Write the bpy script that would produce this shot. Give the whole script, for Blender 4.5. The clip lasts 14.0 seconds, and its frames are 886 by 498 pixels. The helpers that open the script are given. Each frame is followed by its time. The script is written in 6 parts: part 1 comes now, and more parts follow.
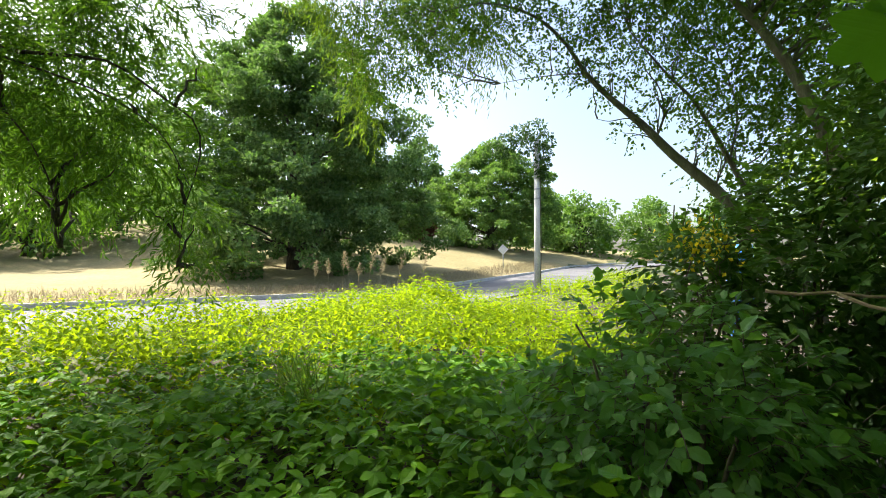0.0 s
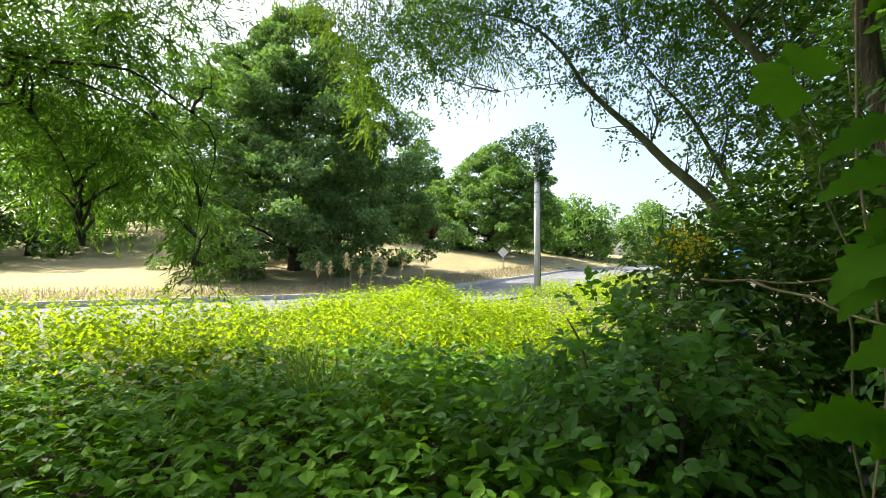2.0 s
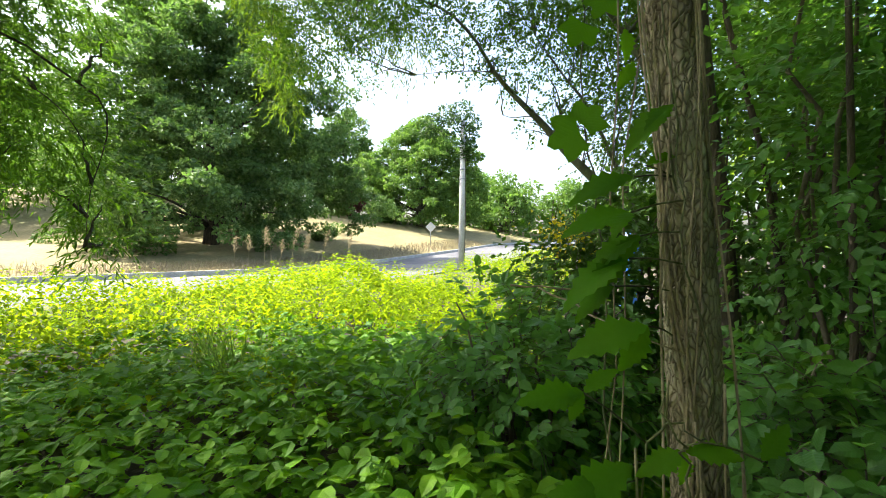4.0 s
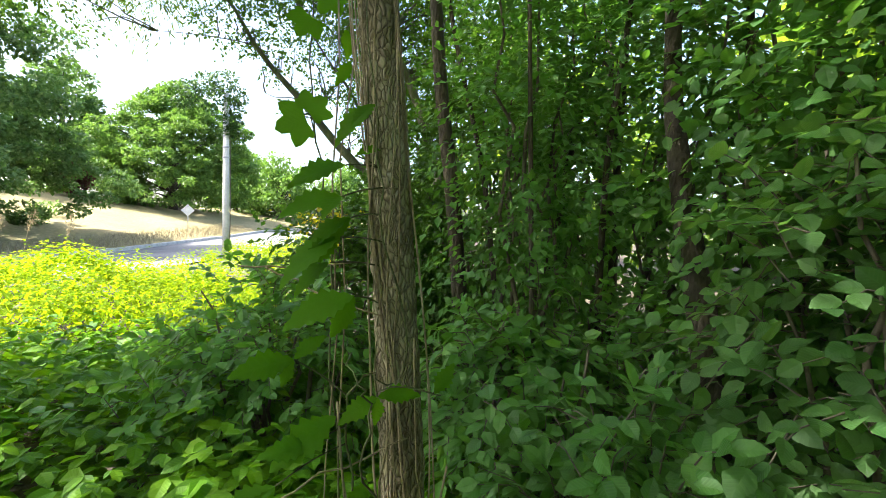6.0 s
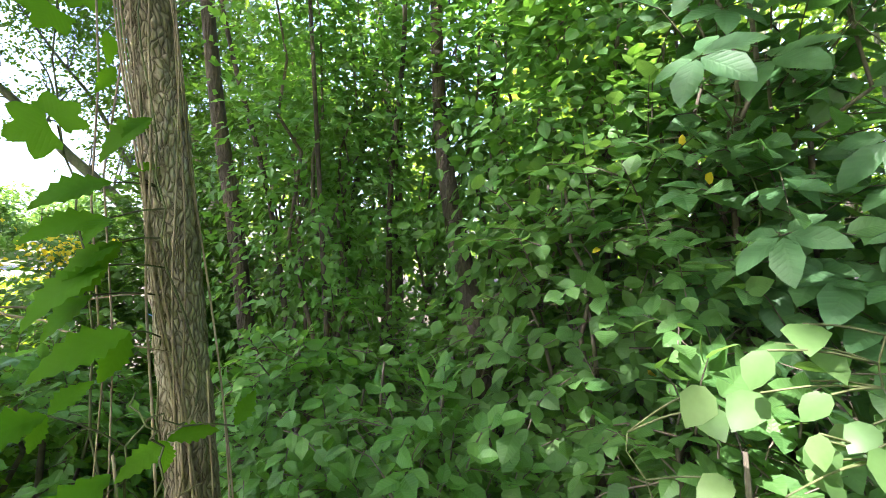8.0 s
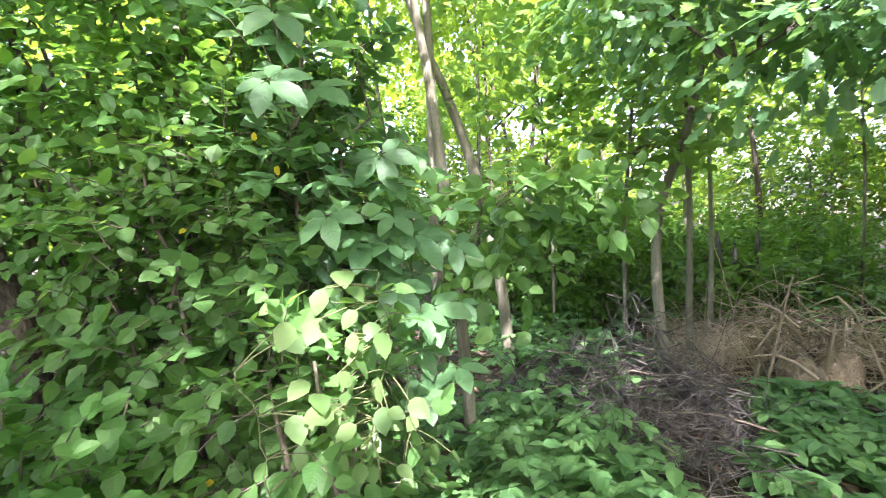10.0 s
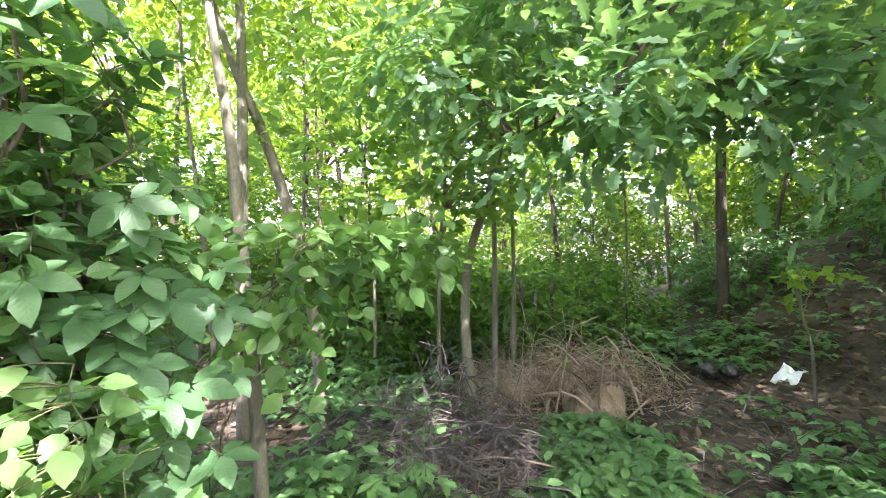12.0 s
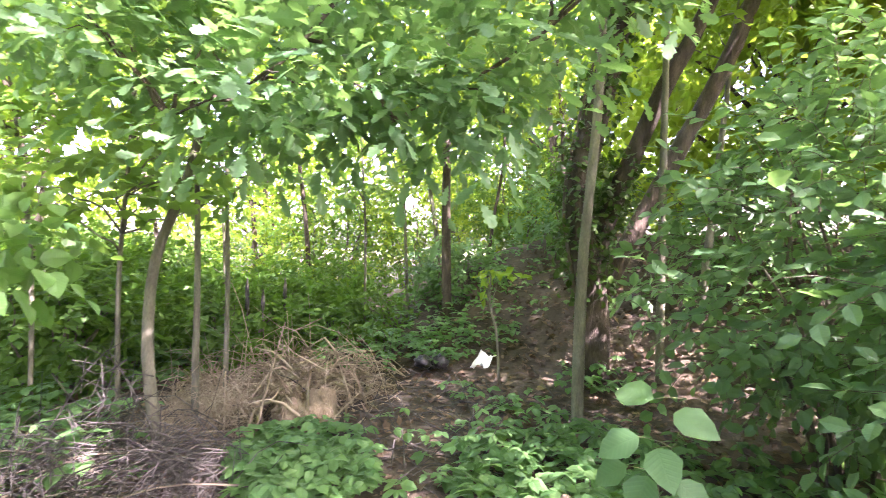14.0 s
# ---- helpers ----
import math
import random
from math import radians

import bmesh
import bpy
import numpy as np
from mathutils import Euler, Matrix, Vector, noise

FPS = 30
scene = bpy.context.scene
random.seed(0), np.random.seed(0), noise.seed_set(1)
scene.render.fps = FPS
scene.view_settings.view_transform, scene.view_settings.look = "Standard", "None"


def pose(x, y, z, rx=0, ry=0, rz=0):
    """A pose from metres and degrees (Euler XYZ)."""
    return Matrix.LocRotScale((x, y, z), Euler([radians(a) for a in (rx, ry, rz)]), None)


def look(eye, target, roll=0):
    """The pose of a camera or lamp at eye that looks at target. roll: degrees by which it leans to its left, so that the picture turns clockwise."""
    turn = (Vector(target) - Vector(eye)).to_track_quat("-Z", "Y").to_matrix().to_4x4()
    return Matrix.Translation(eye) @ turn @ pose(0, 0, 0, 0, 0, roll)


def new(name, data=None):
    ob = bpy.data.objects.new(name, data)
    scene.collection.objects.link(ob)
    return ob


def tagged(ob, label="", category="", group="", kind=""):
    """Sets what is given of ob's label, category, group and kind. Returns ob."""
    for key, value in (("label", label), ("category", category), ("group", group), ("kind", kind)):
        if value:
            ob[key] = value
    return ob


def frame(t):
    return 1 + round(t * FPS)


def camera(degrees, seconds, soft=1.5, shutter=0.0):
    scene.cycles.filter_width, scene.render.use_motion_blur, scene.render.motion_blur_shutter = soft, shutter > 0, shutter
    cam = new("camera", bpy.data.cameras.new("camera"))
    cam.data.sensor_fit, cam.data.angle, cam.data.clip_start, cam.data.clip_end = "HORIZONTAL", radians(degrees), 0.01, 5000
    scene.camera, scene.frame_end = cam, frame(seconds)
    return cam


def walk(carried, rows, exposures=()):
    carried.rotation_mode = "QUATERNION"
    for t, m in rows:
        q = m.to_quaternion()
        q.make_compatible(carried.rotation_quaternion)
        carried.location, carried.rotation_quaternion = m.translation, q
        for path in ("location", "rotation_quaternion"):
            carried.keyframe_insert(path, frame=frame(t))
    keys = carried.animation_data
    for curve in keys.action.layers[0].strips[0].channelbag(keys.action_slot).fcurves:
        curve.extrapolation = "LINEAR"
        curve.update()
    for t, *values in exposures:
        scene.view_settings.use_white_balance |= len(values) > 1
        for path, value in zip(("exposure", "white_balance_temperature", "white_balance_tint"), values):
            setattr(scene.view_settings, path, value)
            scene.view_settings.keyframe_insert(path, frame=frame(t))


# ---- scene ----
# ---------------------------------------------------------------- camera and walk
cam = camera(88.4, 14.0, soft=0.5, shutter=0.22)
PATH = [
    (0, (0.462, 0.263, 1.365), (-0.086, 2.185, 1.439), 0.0),
    (0.1, (0.467, 0.243, 1.364), (-0.081, 2.165, 1.438), 0.0),
    (0.3, (0.487, 0.173, 1.361), (-0.061, 2.095, 1.435), 0.1),
    (0.5, (0.489, 0.167, 1.361), (-0.059, 2.089, 1.435), 0.1),
    (1, (0.483, 0.145, 1.358), (-0.056, 2.069, 1.437), 0.2),
    (1.5, (0.484, 0.129, 1.354), (-0.054, 2.054, 1.443), 0.2),
    (2, (0.499, 0.085, 1.346), (-0.050, 2.007, 1.431), 0.4),
    (2.2, (0.502, 0.047, 1.348), (-0.051, 1.968, 1.425), 0.6),
    (4.3, (0.717, -0.059, 1.428), (0.521, 1.931, 1.387), 0.8),
    (4.5, (0.724, -0.071, 1.425), (0.564, 1.922, 1.379), 0.9),
    (5, (0.744, -0.096, 1.421), (0.867, 1.900, 1.375), 1.2),
    (5.5, (0.774, -0.121, 1.416), (1.333, 1.798, 1.352), 1.6),
    (6, (0.796, -0.126, 1.413), (1.493, 1.747, 1.342), 1.1),
    (6.5, (0.815, -0.146, 1.413), (1.653, 1.667, 1.322), -0.1),
    (7, (0.853, -0.176, 1.401), (2.037, 1.435, 1.363), -1.7),
    (7.2, (0.847, -0.183, 1.396), (2.100, 1.376, 1.390), -1.9),
    (9.3, (0.548, -0.120, 1.406), (2.498, 0.318, 1.319), -3.2),
    (9.5, (0.538, -0.141, 1.404), (2.528, 0.010, 1.267), -4.0),
    (10, (0.517, -0.184, 1.396), (2.496, -0.448, 1.269), -3.7),
    (10.5, (0.542, -0.236, 1.415), (2.492, -0.674, 1.341), -2.7),
    (11, (0.559, -0.317, 1.428), (2.462, -0.928, 1.359), -1.6),
    (11.5, (0.550, -0.358, 1.451), (2.394, -1.131, 1.407), -1.6),
    (12, (0.558, -0.374, 1.473), (2.328, -1.305, 1.461), -1.7),
    (12.5, (0.543, -0.389, 1.474), (2.218, -1.481, 1.472), -0.8),
    (13, (0.504, -0.465, 1.503), (2.045, -1.738, 1.433), 0.9),
    (13.5, (0.446, -0.595, 1.468), (1.770, -2.093, 1.409), 1.2),
    (14, (0.319, -0.793, 1.427), (1.465, -2.432, 1.418), -0.4),
]
EXPOSURE = [(0.0, 1.37, 6500, 10), (2.0, 1.4, 6500, 10), (4.5, 1.88, 6450, 11), (5.5, 2.08, 6400, 12), (6.5, 2.32, 6300, 13), (7.2, 2.6, 6150, 18), (9.5, 3.41, 6000, 34), (12.0, 3.52, 6050, 38), (13.0, 3.62, 6100, 46), (14.0, 4.15, 6300, 52)]
walk(cam, [(t, look(e, a, r)) for t, e, a, r in PATH], EXPOSURE)

# ---------------------------------------------------------------- sky and sun
SUN_AZ, SUN_EL = 278.0, 50.0      # degrees clockwise from +y, degrees up
sky_world = bpy.data.worlds.new("sky")
scene.world = sky_world
sky_world.use_nodes = True
wn = sky_world.node_tree.nodes
sky_tex = wn.new("ShaderNodeTexSky")
sky_tex.sky_type, sky_tex.sun_disc = "NISHITA", False
sky_tex.sun_elevation, sky_tex.sun_rotation = radians(SUN_EL), radians(SUN_AZ)
sky_tex.air_density, sky_tex.dust_density, sky_tex.ozone_density = 1.1, 4.5, 1.0
sky_world.node_tree.links.new(sky_tex.outputs[0], wn["Background"].inputs[0])
wn["Background"].inputs[1].default_value = 0.15
to_sun = Vector((math.sin(radians(SUN_AZ)) * math.cos(radians(SUN_EL)),
                 math.cos(radians(SUN_AZ)) * math.cos(radians(SUN_EL)), math.sin(radians(SUN_EL))))
sun = new("sun", bpy.data.lights.new("sun", "SUN"))
sun.data.energy, sun.data.angle, sun.data.color = 4.3, radians(0.6), (1.0, 0.95, 0.86)
sun.matrix_basis = look(to_sun * 60, (0, 0, 0))
tagged(sun, kind="structure")

# ---------------------------------------------------------------- materials


def mat_base(name):
    m = bpy.data.materials.new(name)
    m.use_nodes = True
    nt = m.node_tree
    return m, nt, nt.nodes, nt.nodes["Principled BSDF"]


def ramp(nodes, stops):
    r = nodes.new("ShaderNodeValToRGB")
    els = r.color_ramp.elements
    while len(els) < len(stops):
        els.new(0.5)
    for e, (p, c) in zip(els, stops):
        e.position, e.color = p, (*c, 1)
    return r


def noise_tex(nt, scale, detail=4.0, coord="Object", stretch=None):
    tc = nt.nodes.new("ShaderNodeTexCoord")
    n = nt.nodes.new("ShaderNodeTexNoise")
    n.inputs["Scale"].default_value, n.inputs["Detail"].default_value = scale, detail
    if stretch:
        mp = nt.nodes.new("ShaderNodeMapping")
        mp.inputs["Scale"].default_value = stretch
        nt.links.new(tc.outputs[coord], mp.inputs[0])
        nt.links.new(mp.outputs[0], n.inputs[0])
    else:
        nt.links.new(tc.outputs[coord], n.inputs[0])
    return n


def leaf_mat(name, dark, mid, light, through_colour, trans=0.4, rough=0.45, patch=0.8, single=False, odd=None, gloss=0.3, veins=True):
    """A leaf: coloured leaf by leaf, patchy over the plant, letting light through."""
    m, nt, nodes, bsdf = mat_base(name)
    L = nt.links.new
    if single:
        info, pick = nodes.new("ShaderNodeObjectInfo"), "Random"
    else:
        info, pick = nodes.new("ShaderNodeNewGeometry"), "Random Per Island"
    stops = [(0.0, dark), (0.5, mid), (0.975, light)]
    if odd:
        stops += [(0.988, light), (0.994, odd)]
    r = ramp(nodes, stops)
    big = noise_tex(nt, patch, 2.0)
    add = nodes.new("ShaderNodeMath")
    add.operation = "MULTIPLY_ADD"
    add.inputs[1].default_value = 0.9
    L(big.outputs[0], add.inputs[0])
    sub = nodes.new("ShaderNodeMath")
    sub.operation = "SUBTRACT"
    L(info.outputs[pick], sub.inputs[0])
    sub.inputs[1].default_value = 0.45
    L(sub.outputs[0], add.inputs[2])
    L((info.outputs[pick] if odd else add.outputs[0]), r.inputs[0])
    fine = noise_tex(nt, 8.0 if single else 60.0, 3.0)
    if veins:
        tc = nodes.new("ShaderNodeAttribute")
        tc.attribute_name = "leaf_place"
        sep = nodes.new("ShaderNodeSeparateXYZ")
        L(tc.outputs["Vector"], sep.inputs[0])
        ab = nodes.new("ShaderNodeMath")
        ab.operation = "ABSOLUTE"
        L(sep.outputs[0], ab.inputs[0])
        slant = nodes.new("ShaderNodeMath")
        slant.operation = "MULTIPLY_ADD"
        L(ab.outputs[0], slant.inputs[0])
        slant.inputs[1].default_value = -0.75
        L(sep.outputs[1], slant.inputs[2])
        rib = nodes.new("ShaderNodeMath")
        rib.operation = "PINGPONG"
        L(slant.outputs[0], rib.inputs[0])
        rib.inputs[1].default_value = 0.06
        low = nodes.new("ShaderNodeMath")
        low.operation = "MINIMUM"
        L(rib.outputs[0], low.inputs[0])
        L(ab.outputs[0], low.inputs[1])
        wide = nodes.new("ShaderNodeMapRange")
        wide.inputs[1].default_value, wide.inputs[2].default_value = 0.0, 0.035
        wide.inputs[3].default_value = 0.62
        L(low.outputs[0], wide.inputs[0])
        bp = nodes.new("ShaderNodeBump")
        bp.inputs["Strength"].default_value, bp.inputs["Distance"].default_value = 0.35, 0.004
        L(wide.outputs[0], bp.inputs["Height"])
        L(bp.outputs[0], bsdf.inputs["Normal"])
        vein = nodes.new("ShaderNodeMix")
        vein.data_type, vein.blend_type = "RGBA", "MIX"
        L(wide.outputs[0], vein.inputs[0])
        vein.inputs[6].default_value = (*[c * 0.95 for c in light], 1)
        L(r.outputs[0], vein.inputs[7])
    mix = nodes.new("ShaderNodeMix")
    mix.data_type, mix.blend_type = "RGBA", "MULTIPLY"
    mix.inputs[0].default_value = 0.35
    L((vein.outputs[2] if veins else r.outputs[0]), mix.inputs[6])
    L(fine.outputs[0], mix.inputs[7])
    L(mix.outputs[2], bsdf.inputs["Base Color"])
    bsdf.inputs["Roughness"].default_value = rough
    bsdf.inputs["Specular IOR Level"].default_value = gloss
    tr = nodes.new("ShaderNodeBsdfTranslucent")
    mt = nodes.new("ShaderNodeMix")
    mt.data_type, mt.blend_type = "RGBA", "MIX"
    mt.inputs[0].default_value = 0.65
    L(r.outputs[0], mt.inputs[6])
    mt.inputs[7].default_value = (*through_colour, 1)
    L(mt.outputs[2], tr.inputs[0])
    ms = nodes.new("ShaderNodeMixShader")
    ms.inputs[0].default_value = trans
    L(bsdf.outputs[0], ms.inputs[1])
    L(tr.outputs[0], ms.inputs[2])
    L(ms.outputs[0], nodes["Material Output"].inputs[0])
    return m


def rough_mat(name, stops, scale, rough=0.85, bump=0.4, stretch=None, second=None, metal=0.0, fine=12.0):
    m, nt, nodes, bsdf = mat_base(name)
    L = nt.links.new
    n = noise_tex(nt, scale, 6.0, stretch=stretch)
    r = ramp(nodes, stops)
    L(n.outputs[0], r.inputs[0])
    col = r.outputs[0]
    n2 = noise_tex(nt, scale * fine, 5.0, stretch=stretch)
    mix = nodes.new("ShaderNodeMix")
    mix.data_type, mix.blend_type = "RGBA", "OVERLAY"
    mix.inputs[0].default_value = 0.6
    L(col, mix.inputs[6])
    L(n2.outputs[0], mix.inputs[7])
    L(mix.outputs[2], bsdf.inputs["Base Color"])
    bsdf.inputs["Roughness"].default_value, bsdf.inputs["Metallic"].default_value = rough, metal
    if bump:
        b = nodes.new("ShaderNodeBump")
        b.inputs["Strength"].default_value, b.inputs["Distance"].default_value = bump, 0.02
        L(n2.outputs[0], b.inputs["Height"])
        L(b.outputs[0], bsdf.inputs["Normal"])
    return m


M = {}
M["nettle"] = leaf_mat("nettle_leaf", (0.07, 0.16, 0.006), (0.15, 0.28, 0.008), (0.27, 0.40, 0.012), (0.55, 0.70, 0.006), 0.5, 0.7, 0.7, gloss=0.08)
M["bramble"] = leaf_mat("bramble_leaf", (0.035, 0.125, 0.005), (0.085, 0.23, 0.007), (0.17, 0.35, 0.011), (0.32, 0.64, 0.006), 0.3, 0.5, 1.2, gloss=0.2)
M["shrub"] = leaf_mat("shrub_leaf", (0.045, 0.145, 0.032), (0.09, 0.24, 0.055), (0.16, 0.34, 0.085), (0.26, 0.56, 0.03), 0.45, 0.4, 0.9, gloss=0.4)
M["creeper"] = leaf_mat("creeper_leaf", (0.045, 0.135, 0.045), (0.08, 0.20, 0.065), (0.13, 0.27, 0.09), (0.20, 0.46, 0.07), 0.38, 0.42, 1.0, gloss=0.35)
M["creeper_single"] = leaf_mat("creeper_big_leaf", (0.05, 0.14, 0.055), (0.08, 0.19, 0.075), (0.12, 0.25, 0.10), (0.2, 0.42, 0.08), 0.35, 0.45, 1.0, single=True, gloss=0.3)
M["pale_single"] = leaf_mat("pale_broad_leaf", (0.08, 0.165, 0.05), (0.12, 0.22, 0.07), (0.175, 0.28, 0.10), (0.25, 0.46, 0.07), 0.42, 0.45, 1.5, single=True, gloss=0.3, veins=False)
M["pale_bush"] = leaf_mat("pale_bush_leaf", (0.045, 0.13, 0.034), (0.08, 0.19, 0.05), (0.125, 0.26, 0.075), (0.28, 0.54, 0.06), 0.42, 0.45, 1.5, gloss=0.3)
M["vine"] = leaf_mat("vine_leaf", (0.04, 0.135, 0.009), (0.065, 0.185, 0.013), (0.10, 0.245, 0.02), (0.28, 0.62, 0.012), 0.56, 0.55, 1.0, single=True, gloss=0.06)
# leaves under the trees: their shade is put into this darker green
M["undergrowth"] = leaf_mat("shaded_undergrowth_leaf", (0.025, 0.075, 0.016), (0.052, 0.135, 0.027), (0.095, 0.20, 0.04), (0.20, 0.42, 0.02), 0.4, 0.5, 0.9, gloss=0.25)
M["canopy"] = leaf_mat("canopy_leaf", (0.055, 0.13, 0.018), (0.095, 0.21, 0.025), (0.15, 0.29, 0.035), (0.42, 0.62, 0.03), 0.5, 0.42, 0.5)
M["maple"] = leaf_mat("maple_leaf", (0.05, 0.145, 0.06), (0.09, 0.21, 0.09), (0.14, 0.28, 0.12), (0.26, 0.52, 0.10), 0.42, 0.42, 0.8, gloss=0.4)
M["light_maple"] = leaf_mat("light_maple_leaf", (0.06, 0.15, 0.035), (0.10, 0.215, 0.05), (0.15, 0.28, 0.075), (0.36, 0.60, 0.07), 0.5, 0.45, 0.8, gloss=0.3)
M["far_leaf"] = leaf_mat("far_wood_leaf", (0.06, 0.13, 0.015), (0.11, 0.21, 0.02), (0.18, 0.30, 0.03), (0.42, 0.60, 0.03), 0.5, 0.5, 0.25)
# two willow leaf tones: shade darkens the first, sunlight is mixed into the second
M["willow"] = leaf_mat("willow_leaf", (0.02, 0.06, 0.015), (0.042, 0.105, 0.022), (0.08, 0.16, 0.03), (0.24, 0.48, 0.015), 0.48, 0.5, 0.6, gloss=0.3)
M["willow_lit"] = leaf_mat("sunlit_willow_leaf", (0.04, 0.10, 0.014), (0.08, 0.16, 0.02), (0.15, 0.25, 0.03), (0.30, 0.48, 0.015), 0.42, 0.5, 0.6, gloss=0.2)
M["park_tree"] = leaf_mat("park_tree_leaf", (0.04, 0.10, 0.03), (0.10, 0.195, 0.055), (0.26, 0.36, 0.13), (0.20, 0.40, 0.04), 0.36, 0.5, 0.35, gloss=0.3)
M["park_tree_light"] = leaf_mat("light_park_tree_leaf", (0.05, 0.125, 0.03), (0.12, 0.24, 0.055), (0.24, 0.37, 0.09), (0.26, 0.48, 0.04), 0.36, 0.5, 0.35, gloss=0.25)
M["red_leaf"] = leaf_mat("red_leaf", (0.07, 0.025, 0.025), (0.12, 0.04, 0.035), (0.16, 0.07, 0.05), (0.2, 0.05, 0.04), 0.3, 0.5, 0.6)
M["yellow_flower"] = leaf_mat("yellow_flower", (0.72, 0.58, 0.01), (0.78, 0.64, 0.02), (0.82, 0.7, 0.05), (0.85, 0.72, 0.02), 0.35, 0.6, 2.0)
M["ivy"] = leaf_mat("ivy_leaf", (0.02, 0.055, 0.014), (0.04, 0.10, 0.022), (0.07, 0.15, 0.03), (0.12, 0.26, 0.02), 0.25, 0.32, 1.2)
M["grass"] = leaf_mat("grass_blade", (0.06, 0.13, 0.015), (0.10, 0.19, 0.03), (0.16, 0.26, 0.05), (0.28, 0.45, 0.04), 0.4, 0.5, 1.0)
M["dry_grass"] = leaf_mat("dry_grass_blade", (0.08, 0.068, 0.046), (0.23, 0.195, 0.13), (0.48, 0.41, 0.285), (0.4, 0.3, 0.15), 0.2, 0.7, 5.0)
M["seed_head"] = leaf_mat("seed_head", (0.20, 0.16, 0.085), (0.33, 0.27, 0.15), (0.46, 0.39, 0.24), (0.5, 0.4, 0.2), 0.3, 0.8, 1.0)
M["dead_leaf"] = leaf_mat("dead_leaf", (0.06, 0.04, 0.025), (0.13, 0.09, 0.055), (0.24, 0.175, 0.11), (0.2, 0.13, 0.06), 0.1, 0.75, 2.0)
M["bark"] = rough_mat("bark", [(0.25, (0.04, 0.033, 0.024)), (0.5, (0.13, 0.108, 0.072)), (0.8, (0.28, 0.235, 0.165))], 5.0, 0.95, 1.0, (3.0, 3.0, 1.6), fine=6)

# furrowed bark: dark cracks between upright plates
m, nt, nodes, bsdf = mat_base("furrowed_bark")
L = nt.links.new
tc, warp, mp, vor = nodes.new("ShaderNodeTexCoord"), nodes.new("ShaderNodeTexNoise"), nodes.new("ShaderNodeMapping"), nodes.new("ShaderNodeTexVoronoi")
warp.inputs["Scale"].default_value, warp.inputs["Detail"].default_value = 14.0, 3.0
off = nodes.new("ShaderNodeVectorMath")
off.operation = "MULTIPLY_ADD"
L(tc.outputs["Object"], warp.inputs[0])
L(warp.outputs["Color"], off.inputs[0])
off.inputs[1].default_value = (0.04, 0.04, 0.05)
L(tc.outputs["Object"], off.inputs[2])
mp.inputs["Scale"].default_value = (1.0, 1.0, 0.33)
L(off.outputs[0], mp.inputs[0])
vor.feature = "DISTANCE_TO_EDGE"
vor.inputs["Scale"].default_value = 105.0
L(mp.outputs[0], vor.inputs[0])
crack = ramp(nodes, [(0.0, (0.5, 0.47, 0.43)), (0.10, (0.8, 0.79, 0.78)), (0.35, (1.0, 1.0, 1.0))])
L(vor.outputs[0], crack.inputs[0])
tone = ramp(nodes, [(0.25, (0.14, 0.12, 0.075)), (0.5, (0.32, 0.285, 0.185)), (0.78, (0.56, 0.51, 0.37))])
n1 = noise_tex(nt, 9.0, 8.0, stretch=(1.0, 1.0, 0.6))
L(n1.outputs[0], tone.inputs[0])
mul = nodes.new("ShaderNodeMix")
mul.data_type, mul.blend_type = "RGBA", "MULTIPLY"
mul.inputs[0].default_value = 1.0
L(tone.outputs[0], mul.inputs[6])
L(crack.outputs[0], mul.inputs[7])
L(mul.outputs[2], bsdf.inputs["Base Color"])
bsdf.inputs["Roughness"].default_value = 0.95
bp = nodes.new("ShaderNodeBump")
bp.inputs["Strength"].default_value, bp.inputs["Distance"].default_value = 0.9, 0.012
L(crack.outputs[0], bp.inputs["Height"])
L(bp.outputs[0], bsdf.inputs["Normal"])
M["furrowed"] = m
M["smooth_bark"] = rough_mat("smooth_bark", [(0.3, (0.081, 0.081, 0.053)), (0.55, (0.137, 0.137, 0.092)), (0.8, (0.207, 0.207, 0.144))], 4.0, 0.85, 0.35, (2.5, 2.5, 0.8))
M["dark_bark"] = rough_mat("dark_bark", [(0.3, (0.028, 0.023, 0.017)), (0.55, (0.065, 0.052, 0.037)), (0.8, (0.13, 0.105, 0.078))], 4.0, 0.9, 0.8, (3.0, 3.0, 0.8), fine=8)
M["twig"] = rough_mat("twig", [(0.3, (0.065, 0.053, 0.036)), (0.55, (0.12, 0.102, 0.072)), (0.8, (0.19, 0.165, 0.12))], 6.0, 0.85, 0.2)
M["dry_stem"] = rough_mat("dry_stem", [(0.3, (0.17, 0.135, 0.08)), (0.55, (0.26, 0.215, 0.135)), (0.8, (0.38, 0.32, 0.21))], 8.0, 0.85, 0.2)
M["grey_twig"] = rough_mat("grey_twig", [(0.3, (0.03, 0.029, 0.025)), (0.55, (0.07, 0.066, 0.057)), (0.8, (0.15, 0.142, 0.125))], 6.0, 0.9, 0.2)
M["green_stem"] = rough_mat("green_stem", [(0.3, (0.045, 0.06, 0.018)), (0.6, (0.085, 0.10, 0.032)), (0.85, (0.15, 0.15, 0.06))], 8.0, 0.7, 0.1)
M["soil"] = rough_mat("forest_soil", [(0.25, (0.026, 0.021, 0.013)), (0.5, (0.065, 0.052, 0.034)), (0.8, (0.125, 0.10, 0.066))], 1.6, 0.95, 0.9, fine=14)
M["lawn"] = rough_mat("dry_lawn", [(0.25, (0.15, 0.145, 0.05)), (0.5, (0.26, 0.22, 0.095)), (0.75, (0.34, 0.28, 0.14))], 0.22, 0.95, 0.6, fine=30)
